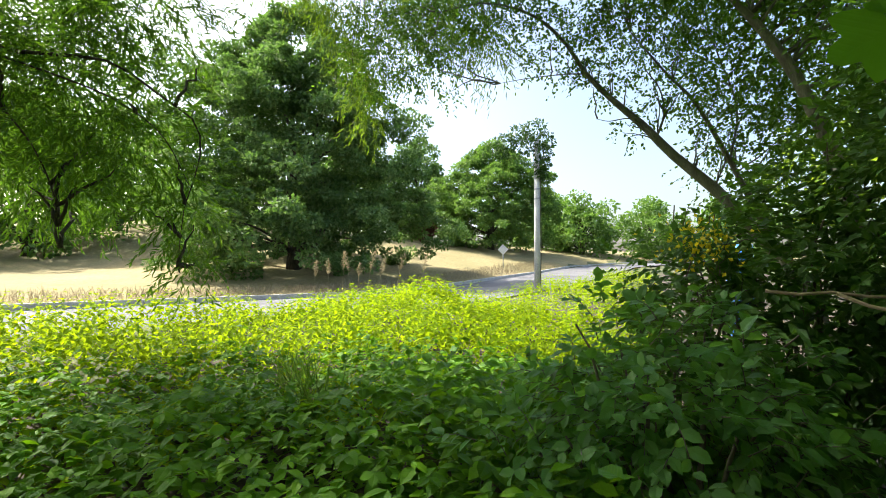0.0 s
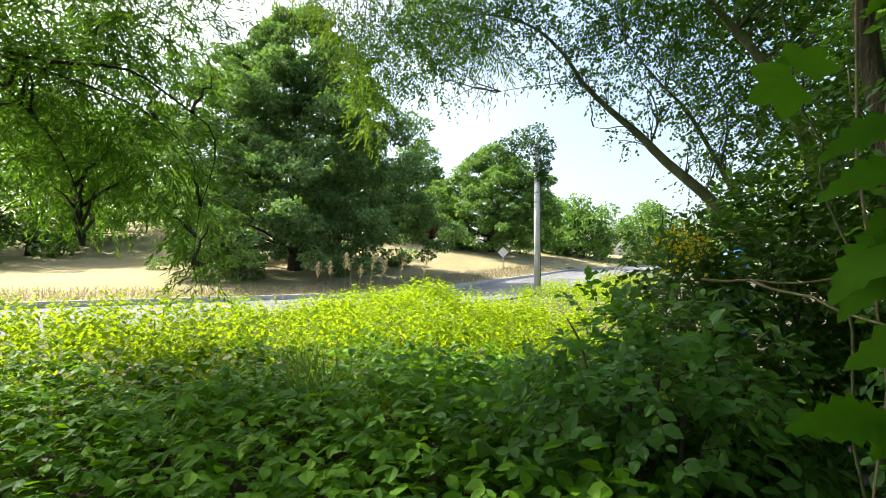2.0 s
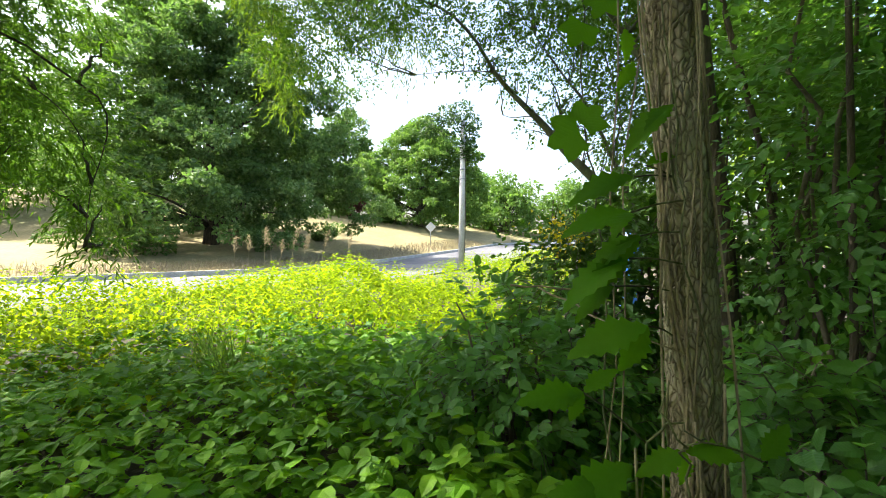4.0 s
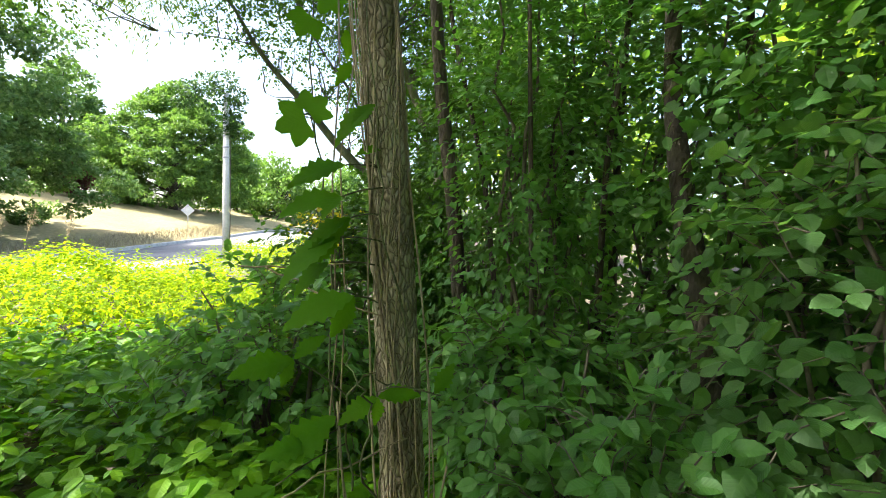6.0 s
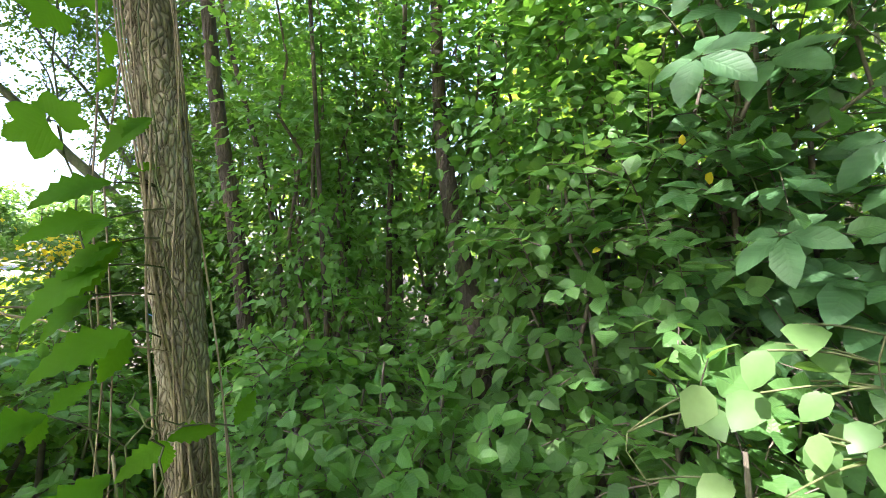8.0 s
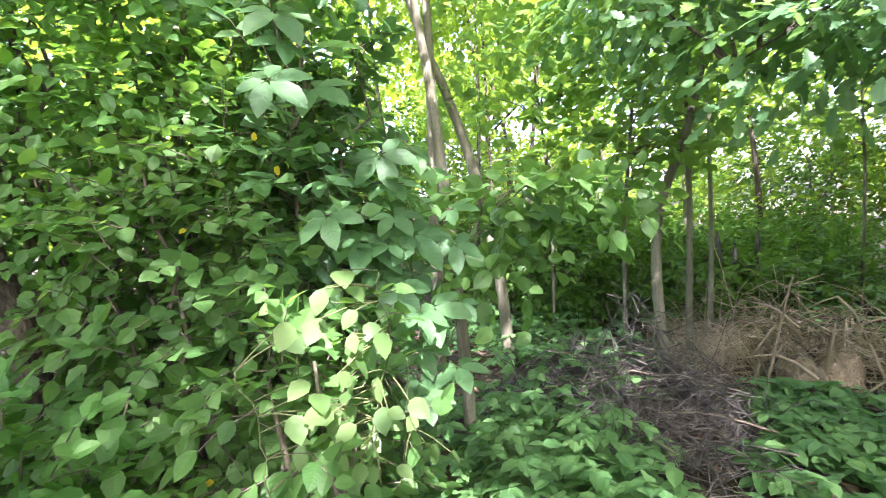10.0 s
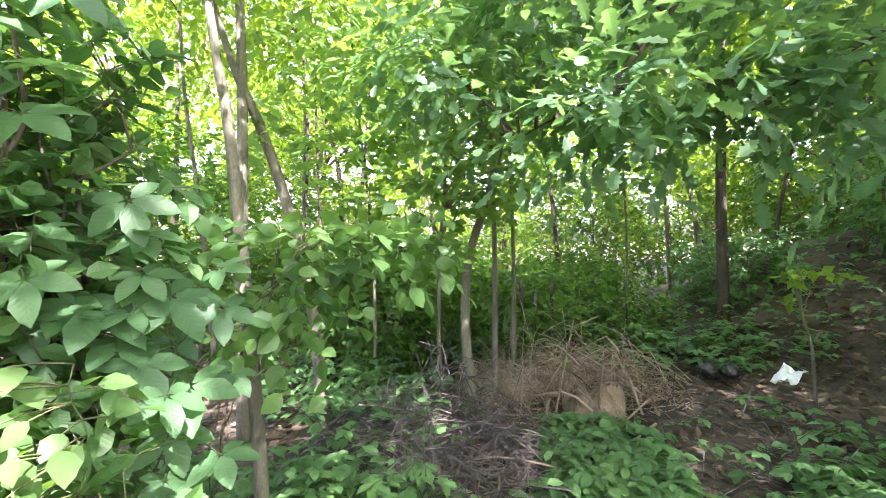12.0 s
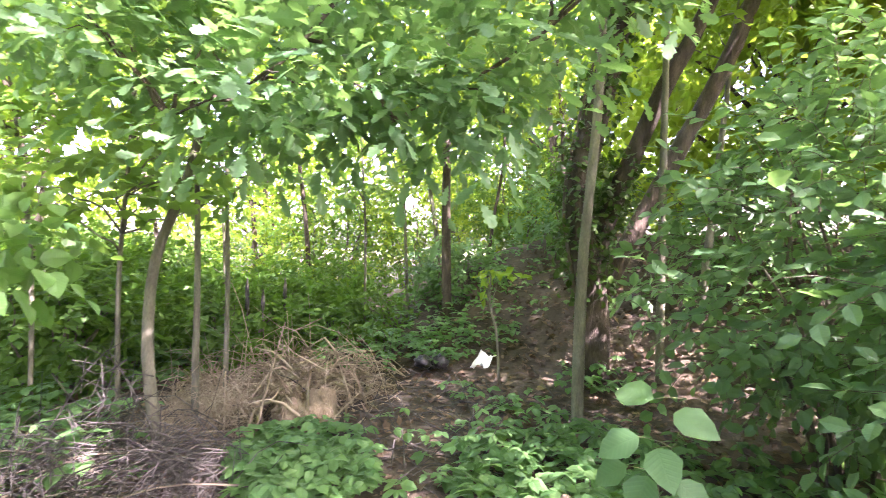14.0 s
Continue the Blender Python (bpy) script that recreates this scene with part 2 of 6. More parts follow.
M["verge"] = rough_mat("verge_earth", [(0.3, (0.05, 0.07, 0.02)), (0.6, (0.10, 0.11, 0.04)), (0.85, (0.2, 0.17, 0.09))], 0.8, 0.95, 0.6)
M["asphalt"] = rough_mat("asphalt", [(0.3, (0.10, 0.10, 0.105)), (0.55, (0.15, 0.15, 0.155)), (0.8, (0.21, 0.205, 0.20))], 0.5, 0.9, 0.4, fine=60)
M["kerb"] = rough_mat("kerb_concrete", [(0.3, (0.38, 0.37, 0.34)), (0.6, (0.5, 0.49, 0.46)), (0.85, (0.6, 0.59, 0.55))], 3.0, 0.85, 0.3)
M["pole"] = rough_mat("pole_concrete", [(0.3, (0.48, 0.47, 0.44)), (0.6, (0.60, 0.59, 0.56)), (0.85, (0.68, 0.67, 0.64))], 2.0, 0.8, 0.2)
M["steel"] = rough_mat("galvanised_steel", [(0.3, (0.32, 0.33, 0.34)), (0.7, (0.45, 0.46, 0.47))], 4.0, 0.5, 0.1, metal=0.6)
M["sign_face"] = rough_mat("sign_grey_back", [(0.3, (0.55, 0.57, 0.58)), (0.7, (0.70, 0.72, 0.73))], 2.0, 0.45, 0.05)
M["paper"] = rough_mat("white_paper", [(0.3, (0.72, 0.72, 0.76)), (0.7, (0.82, 0.82, 0.84))], 6.0, 0.7, 0.2)
M["bag"] = rough_mat("black_plastic", [(0.3, (0.012, 0.012, 0.012)), (0.7, (0.03, 0.03, 0.03))], 5.0, 0.28, 0.2)
M["stump_wood"] = rough_mat("stump_wood", [(0.3, (0.16, 0.125, 0.08)), (0.55, (0.31, 0.245, 0.16)), (0.8, (0.46, 0.37, 0.26))], 4.0, 0.95, 1.0, (2.5, 2.5, 0.8))
M["blue_plastic"] = rough_mat("blue_plastic", [(0.3, (0.03, 0.15, 0.5)), (0.7, (0.05, 0.22, 0.62))], 3.0, 0.4, 0.0)

# ---------------------------------------------------------------- mesh tools
UP = np.array((0.0, 0.0, 1.0))


def unit(v):
    v = np.asarray(v, float)
    return v / np.maximum(np.linalg.norm(v, axis=-1, keepdims=True), 1e-9)


def mesh_from(name, verts, tris=None, quads=None, smooth=True):
    """A mesh from arrays of corners and of three- and four-sided faces."""
    tris = np.zeros((0, 3), int) if tris is None else np.asarray(tris, int).reshape(-1, 3)
    quads = np.zeros((0, 4), int) if quads is None else np.asarray(quads, int).reshape(-1, 4)
    verts = np.asarray(verts, float)
    me = bpy.data.meshes.new(name)
    me.vertices.add(len(verts))
    me.vertices.foreach_set("co", verts[:, :3].astype(np.float32).ravel())
    me.loops.add(tris.size + quads.size)
    me.loops.foreach_set("vertex_index", np.concatenate([tris.ravel(), quads.ravel()]).astype(np.int32))
    me.polygons.add(len(tris) + len(quads))
    starts = np.concatenate([np.arange(len(tris)) * 3, tris.size + np.arange(len(quads)) * 4])
    me.polygons.foreach_set("loop_start", starts.astype(np.int32))
    me.polygons.foreach_set("use_smooth", np.full(len(tris) + len(quads), smooth))
    me.update(calc_edges=True)
    if verts.shape[1] == 5 and verts[:, 3:].any():
        at = me.attributes.new("leaf_place", "FLOAT_VECTOR", "POINT")
        at.data.foreach_set("vector", np.hstack([verts[:, 3:], np.zeros((len(verts), 1))]).astype(np.float32).ravel())
    return me


class Heap:
    """Gathers corners and faces of one mesh."""

    def __init__(self):
        self.v, self.t, self.q, self.n = [], [], [], 0

    def add(self, verts, tris=None, quads=None):
        verts = np.asarray(verts, float)
        self.v.append(verts if verts.shape[1] == 5 else np.hstack([verts, np.zeros((len(verts), 2))]))
        if tris is not None and len(tris):
            self.t.append(np.asarray(tris) + self.n)
        if quads is not None and len(quads):
            self.q.append(np.asarray(quads) + self.n)
        self.n += len(verts)
        return self

    def tube(self, pts, radii, sides=6, cap=True, wobble=0.0, seed=0):
        pts = np.asarray(pts, float)
        radii = np.broadcast_to(np.asarray(radii, float), (len(pts),)) if np.ndim(radii) < 1 or len(np.atleast_1d(radii)) == len(pts) else np.linspace(radii[0], radii[-1], len(pts))
        d = unit(np.gradient(pts, axis=0))
        ref = np.where(np.abs(d[:, 2:3]) > 0.9, np.array([[1.0, 0, 0]]), np.array([[0, 0, 1.0]]))
        ref = np.repeat(ref[:1], len(pts), 0) if np.all(np.abs((d * ref[0]).sum(1)) < 0.98) else ref
        a = unit(np.cross(d, ref))
        b = np.cross(d, a)
        th = np.arange(sides) * 2 * np.pi / sides
        r = radii[:, None] * np.ones(sides)
        if wobble:
            rr = np.random.RandomState(seed)
            r = r * (1 + wobble * rr.uniform(-1, 1, r.shape))
        ring = pts[:, None] + r[..., None] * (np.cos(th)[None, :, None] * a[:, None] + np.sin(th)[None, :, None] * b[:, None])
        k, n = np.arange(len(pts) - 1)[:, None] * sides, np.arange(sides)[None]
        m = (n + 1) % sides
        quads = np.stack([k + n, k + m, k + sides + m, k + sides + n], -1).reshape(-1, 4)
        v = ring.reshape(-1, 3)
        tris = None
        if cap:
            v = np.vstack([v, pts[-1:], pts[:1]])
            e, o = len(v) - 2, (len(pts) - 1) * sides
            n = np.arange(sides)
            tris = np.vstack([np.stack([o + n, o + (n + 1) % sides, np.full(sides, e)], -1), np.stack([(n + 1) % sides, n, np.full(sides, e + 1)], -1)])
        return self.add(v, tris, quads)

    def mesh(self, name, smooth=True):
        return mesh_from(name, np.vstack(self.v), np.vstack(self.t) if self.t else None, np.vstack(self.q) if self.q else None, smooth)


def thing(name, label, category, place=(0, 0, 0), group="", kind="", mesh=None, material=None):
    ob = new(name, mesh)
    if mesh is not None and material is not None:
        mesh.materials.append(material)
    ob.location = place
    return tagged(ob, label, category, group, kind)


def part(name, mesh, material, parent, label=""):
    """Links a mesh as one part under a thing (or part); the mesh is in world places."""
    if isinstance(mesh, Heap):
        mesh = mesh.mesh(name, name not in ("foliage", "crown"))
    if material is not None and not mesh.materials:
        mesh.materials.append(material)
    ob = new(name, mesh)
    ob.parent = parent
    if not parent.parent:
        ob.matrix_parent_inverse = Matrix.Translation(-Vector(parent.location))
    return tagged(ob, label)


def curve_pts(points, n=16):
    """A smooth line through the points."""
    p = np.asarray(points, float)
    if len(p) == 2:
        return p[0] + (p[1] - p[0]) * np.linspace(0, 1, n)[:, None]
    p = np.vstack([2 * p[0] - p[1], p, 2 * p[-1] - p[-2]])
    s = np.linspace(0, len(p) - 3 - 1e-6, n)
    i, u = s.astype(int), (s % 1)[:, None]
    a, b, c, d = p[i], p[i + 1], p[i + 2], p[i + 3]
    return 0.5 * (2 * b + (c - a) * u + (2 * a - 5 * b + 4 * c - d) * u**2 + (3 * b - a - 3 * c + d) * u**3)


# leaf outlines: corners along +y from the stalk, a fold at the midrib, a drooping tip
def leaf_shape(profile, fold=0.18, droop=0.22, lobes=False):
    """Corners and faces of one leaf: profile is (along, half width) from stalk to tip."""
    v, t = [], []
    for y, w in profile:
        z = -droop * y * y
        v += [(0, y, z), (-w, y + (0.03 if w else 0), z + fold * w), (w, y + (0.03 if w else 0), z + fold * w)]
    for i in range(len(profile) - 1):
        a, b = 3 * i, 3 * i + 3
        for s in (1, 2):
            wa, wb = profile[i][1] > 0, profile[i + 1][1] > 0
            f = []
            if wa and wb:
                f = [(a, b, b + s), (a, b + s, a + s)]
            elif wb:
                f = [(a, b, b + s)]
            elif wa:
                f = [(a, b, a + s)]
            t += [x if s == 2 else x[::-1] for x in f]
    used = sorted({i for f in t for i in f})
    index = {o: n for n, o in enumerate(used)}
    return np.array([v[i] for i in used], float), np.array([[index[i] for i in f] for f in t])


OVAL = leaf_shape([(0, 0), (0.22, 0.25), (0.55, 0.31), (0.82, 0.17), (1.0, 0)])
BROAD = leaf_shape([(0, 0), (0.12, 0.26), (0.42, 0.40), (0.75, 0.24), (1.0, 0)], 0.15, 0.25)
SIMPLE = leaf_shape([(0, 0), (0.42, 0.30), (1.0, 0)], 0.2, 0.2)
PLAIN = (np.array([(0, 0, 0), (-.34, .48, .08), (.34, .48, .08), (0, 1, -.12)]), np.array([(0, 3, 1), (0, 2, 3)]))
LANCE = (np.array([(0, 0, 0), (-.10, .4, -.02), (.10, .4, -.02), (0, 1, -.25)]), np.array([(0, 3, 1), (0, 2, 3)]))
MID = leaf_shape([(0, 0), (0.28, 0.30), (0.66, 0.27), (1.0, 0)], 0.18, 0.22)
VINE = leaf_shape([(0, 0), (0.08, 0.10), (0.13, 0.09), (0.22, 0.20), (0.27, 0.16), (0.36, 0.28), (0.42, 0.20), (0.50, 0.28), (0.56, 0.18), (0.64, 0.22), (0.70, 0.13), (0.78, 0.14), (0.83, 0.08), (0.90, 0.07), (1.0, 0)], 0.25, 0.35)
OAK = leaf_shape([(0, 0), (0.14, 0.08), (0.24, 0.17), (0.32, 0.11), (0.44, 0.26), (0.53, 0.16), (0.66, 0.30), (0.75, 0.18), (0.87, 0.19), (0.95, 0.10), (1.0, 0)], 0.12, 0.22)
BLADE = leaf_shape([(0, 0.012), (0.4, 0.014), (0.75, 0.010), (1.0, 0)], 0.3, 0.35)


def lobed_shape(tips=((0, 1.0), (48, 0.82), (108, 0.5)), notch=0.42, droop=0.18):
    """A maple-like leaf: pointed lobes round the stalk."""
    ang = []
    for i, (a, r) in enumerate(tips):
        if i:
            ang.append((a - 13, r * 0.86))
        ang.append((a, r))
        ang.append((a + 13, r * 0.86))
        nxt = tips[i + 1][0] if i + 1 < len(tips) else 170
        ang.append(((a + nxt) / 2, notch if i + 1 < len(tips) else 0.2))
    right = ang
    left = [(-a, r) for a, r in ang if a > 0][::-1]
    rim = left + right
    pts = [(0, 0, 0)]
    for a, r in rim:
        x, y = r * math.sin(radians(a)), 0.25 + 0.75 * r * math.cos(radians(a))
        pts.append((x, y, -droop * (x * x + y * y) + 0.10 * abs(x)))
    pts[0] = (0, 0.25, 0)
    n = len(pts)
    t = [(0, i + 1, i) for i in range(1, n - 1)] + [(0, 1, n - 1)]
    return np.array(pts, float), np.array(t)


LOBED = lobed_shape(((0, 1.0), (50, 0.88), (104, 0.62)), 0.62)


def leaves(shape, pos, along, normal, size):
    """Corner and face arrays of many leaves."""
    T, F = shape
    y = unit(along)
    x = unit(np.cross(y, normal))
    z = np.cross(x, y)
    size = np.broadcast_to(np.asarray(size, float), (len(pos),))
    v = pos[:, None] + size[:, None, None] * (T[None, :, 0, None] * x[:, None] + T[None, :, 1, None] * y[:, None] + T[None, :, 2, None] * z[:, None])
    f = F[None] + (np.arange(len(pos)) * len(T))[:, None, None]
    place = np.broadcast_to(T[None, :, :2], (len(pos), len(T), 2))
    return np.concatenate([v, place], -1).reshape(-1, 5), f.reshape(-1, 3)


def flat_leaf(name, shape):
    """One leaf as a mesh of its own."""
    return mesh_from(name, np.hstack([shape[0], shape[0][:, :2]]), shape[1])


def sprays(rs, base, along, normal, length, count, shape, size, spread=55, droop=0.25, stems=None, stem_r=0.002, jitter=0.35):
    """Leaves set by turns along short shoots: arrays of corners and faces. stems: a Heap that takes the shoots' wood."""
    base, along, normal = np.asarray(base, float), unit(along), unit(normal)
    n = len(base)
    length = np.broadcast_to(np.asarray(length, float), (n,))
    side = unit(np.cross(along, normal))
    u = (np.arange(count) + 0.5) / count
    pos = base[:, None] + along[:, None] * (length[:, None] * u)[..., None]
    pos = pos - UP * (droop * length[:, None] * u**2)[..., None]
    sgn = np.where(np.arange(count) % 2, 1.0, -1.0)
    ang = radians(spread) * (1 - 0.55 * u)
    d = along[:, None] * np.cos(ang)[None, :, None] + side[:, None] * (np.sin(ang) * sgn)[None, :, None]
    d = d + rs.normal(0, jitter * 0.6, d.shape) - UP * droop * 0.8
    nm = normal[:, None] + rs.normal(0, jitter, d.shape)
    s = np.asarray(size) * rs.uniform(0.65, 1.2, (n, count))
    if stems is not None:
        for p, a, l in zip(base, along, length):
            q = np.array([p, p + a * l * 0.5 - UP * droop * l * 0.25, p + a * l - UP * droop * l])
            stems.tube(q, [stem_r, stem_r * 0.4], 3, cap=False)
    return leaves(shape, pos.reshape(-1, 3), d.reshape(-1, 3), nm.reshape(-1, 3), s.ravel())


def rand_dirs(rs, n, up=0.0):
    d = unit(rs.normal(0, 1, (n, 3)))
    d[:, 2] += up
    return unit(d)


# ---------------------------------------------------------------- ground
KERB_Y = np.array([-60, -30, -12, -3, 7.46, 12.9, 16.3, 22.4, 34.0, 42.0, 50.0, 62, 80, 120])
KERB_X = np.array([-44, -30, -20.5, -16, -11.5, -9.2, -7.6, -5.4, -2.2, 0.1, 4.9, 14, 32, 75])
KERB_Z = np.array([1.0, 0.8, 0.6, 0.5, 0.42, 0.32, 0.28, 0.42, 0.86, 1.26, 1.6, 2.0, 2.4, 3])
SLOPE_Y = np.array([-60, 5, 12, 23, 27, 36, 46, 70, 120])
SLOPE_S = np.array([0.03, 0.04, 0.05, 0.08, 0.13, 0.18, 0.19, 0.10, 0.03])
ROAD_W = 5.4


def step(a, b, x):
    u = np.clip((np.asarray(x, float) - a) / (b - a), 0, 1)
    return u * u * (3 - 2 * u)


def kerb_gap(x, y):
    """Metres from the far kerb, positive towards the wood."""
    lean = np.gradient(np.interp(np.array([y - 1, y, y + 1]), KERB_Y, KERB_X), axis=0)[1]
    return (x - np.interp(y, KERB_Y, KERB_X)) / np.sqrt(1 + lean * lean)


def ground_z(x, y):
    x, y = np.asarray(x, float), np.asarray(y, float)
    s = kerb_gap(x, y)
    road = np.interp(y, KERB_Y, KERB_Z)
    hill = np.interp(y, SLOPE_Y, SLOPE_S) * 34 * np.tanh(np.maximum(-s, 0) / 34)
    near = step(ROAD_W + 0.5, ROAD_W + 7, s)
    z = road * (1 - near) + hill
    z = z + near * (0.05 * np.sin(0.9 * x + 0.4) * np.cos(0.7 * y) + 0.12 * step(1.2, 3.5, x))
    bank = step(5.0, 8.6, -y) * step(8.5, 3.0, x) * step(-9, -2, x)
    z = z + 1.5 * bank + near * step(14, 40, np.hypot(x, y)) * 0.8
    z = z - 0.10 * step(0.1, -0.1, np.abs(s - ROAD_W / 2) - ROAD_W / 2 - 0.15)
    return z


def spaced(fine, limit, d0, grow):
    c = [0.0]
    d = d0
    while c[-1] < limit:
        d = d0 if c[-1] < fine else d * grow
        c.append(c[-1] + d)
    c = np.array(c)
    return np.concatenate([-c[:0:-1], c])


gx, gy = spaced(16, 700, 0.3, 1.13), spaced(16, 700, 0.3, 1.13)
gy = gy + 4.0
XX, YY = np.meshgrid(gx, gy)
nx, ny = len(gx), len(gy)
i, j = np.meshgrid(np.arange(nx - 1), np.arange(ny - 1))
k = (j * nx + i).ravel()
ground_mesh = mesh_from("ground", np.stack([XX.ravel(), YY.ravel(), ground_z(XX.ravel(), YY.ravel())], -1),
                        None, np.stack([k, k + 1, k + nx + 1, k + nx], -1))
for key in ("soil", "lawn", "verge"):
    ground_mesh.materials.append(M[key])
cx = XX[:-1, :-1].ravel() + 0.15
cy = YY[:-1, :-1].ravel() + 0.15
cs = kerb_gap(cx, cy)
slot = np.where(cs < 0.2, 1, np.where(cs < ROAD_W + 3.0, 2, np.where(np.hypot(cx, cy) > 34, 2, 0)))
ground_mesh.polygons.foreach_set("material_index", slot.astype(np.int32))
ground = thing("ground", "uneven ground of brown forest soil rising to a dry lawn", "ground", kind="structure", mesh=ground_mesh)

# road strip and kerb
ys = np.linspace(-58, 110, 340)


def kerb_line(y, off):
    x = np.interp(y, KERB_Y, KERB_X)
    dx = np.interp(y + 1, KERB_Y, KERB_X) - np.interp(y - 1, KERB_Y, KERB_X)
    n = np.stack([np.full_like(dx, 2.0), -dx], -1)
    n = n / np.linalg.norm(n, axis=1, keepdims=True)
    return np.stack([x + n[:, 0] * off, y + n[:, 1] * off, np.interp(y, KERB_Y, KERB_Z)], -1)


cols = [kerb_line(ys, o) + np.array([0, 0, c]) for o, c in ((0.02, -0.06), (1.4, -0.02), (2.7, 0.0), (4.0, -0.02), (ROAD_W, -0.06))]
rv = np.stack(cols, 1).reshape(-1, 3)
i, j = np.meshgrid(np.arange(4), np.arange(len(ys) - 1))
k = (j * 5 + i).ravel()
road = thing("road", "narrow pale grey asphalt road curving past the dry lawn", "road", kind="structure",
             mesh=mesh_from("road", rv, None, np.stack([k, k + 1, k + 6, k + 5], -1)), material=M["asphalt"])

# ---------------------------------------------------------------- plant makers


def bulk(name, label, category, arrays, material, kind="stuff", group=""):
    """One object out of many leaves."""
    h = Heap()
    for v, f in arrays:
        h.add(v, f)
    return thing(name, label, category, kind=kind, group=group, mesh=h.mesh(name, False), material=material)


def limb_line(a, b, sag=0.0, n=8, rs=None, rough=0.04):
    a, b = np.asarray(a, float), np.asarray(b, float)
    m = (a + b) / 2 + UP * sag * np.linalg.norm(b - a)
    p = curve_pts([a, m, b], n)
    if rs is not None:
        p[1:-1] += rs.normal(0, rough * np.linalg.norm(b - a) / n ** 0.5, p[1:-1].shape) * 0.5
    return p


def clump_leaves(rs, centres, radii, per, shape, size, flat=0.75, shell=0.45, upness=0.5):
    """Leaves over the outer skin of many round clumps."""
    n = len(centres)
    d = rand_dirs(rs, n * per, 0.25).reshape(n, per, 3)
    r = radii[:, None] * rs.uniform(shell, 1.05, (n, per)) ** 0.6
    off = d * r[..., None]
    off[..., 2] *= flat
    pos = (centres[:, None] + off).reshape(-1, 3)
    nm = (d * (1 - upness) + UP * upness).reshape(-1, 3) + rs.normal(0, 0.35, (n * per, 3))
    al = d.reshape(-1, 3) * 0.7 + rs.normal(0, 0.7, (n * per, 3)) - UP * 0.25
    return leaves(shape, pos, al, nm, size * rs.uniform(0.6, 1.3, n * per))


def park_tree(name, label, base, top, profile, leaf, seed, clumps=150, per=260, size=0.26, clump_r=(0.7, 1.5), trunk_r=0.3, group="trees on the lawn", bark="dark_bark", squash=1.0, flat=0.75):
    """A broad park tree. profile: (height share, radius) rows."""
    rs = np.random.RandomState(seed)
    bx, by = base
    z0 = float(ground_z(np.array([bx]), np.array([by]))[0]) - 0.1
    H = top - z0
    tree = thing(name, label, "tree", (bx, by, z0), group)
    hs, rr = np.array(profile).T
    trunk = Heap()
    line = curve_pts([(bx, by, z0), (bx + rs.uniform(-.2, .2), by, z0 + H * 0.4), (bx + rs.uniform(-.4, .4), by, z0 + H * 0.93)], 12)
    trunk.tube(line, np.linspace(trunk_r, 0.03, 12) * np.r_[1.35, 1.1, np.ones(10)], 9, wobble=0.06, seed=seed)
    cs, cr = [], []
    while len(cs) < clumps:
        h = rs.uniform(hs[0], hs[-1])
        rmax = np.interp(h, hs, rr)
        if rs.uniform(0, max(rr)) > rmax:
            continue
        a, q = rs.uniform(0, 2 * np.pi), rs.uniform(0.2, 1.18) ** 0.5
        bump = 1 + 0.18 * math.sin(3 * a + 6 * h + seed) + 0.16 * math.sin(7 * a - 13 * h) + rs.normal(0, .05)
        cs.append((bx + rmax * q * bump * math.cos(a), by + rmax * q * bump * math.sin(a) * squash, z0 + H * h))
        cr.append(rs.uniform(*clump_r))
    cs, cr = np.array(cs), np.array(cr)
    for c in cs[rs.permutation(len(cs))[:28]]:
        h0 = np.clip((c[2] - z0) / H - rs.uniform(0.05, 0.2), 0.12, 0.85)
        a = line[int(h0 * 11)]
        trunk.tube(limb_line(a, c, 0.06, 7, rs), np.linspace(0.10, 0.02, 7) * trunk_r / 0.3, 5)
    part("trunk", trunk, M[bark], tree)
    h = Heap()
    h.add(*clump_leaves(rs, cs, cr, per, PLAIN, size, flat, upness=0.65))
    part("crown", h, M[leaf], tree)
    return tree


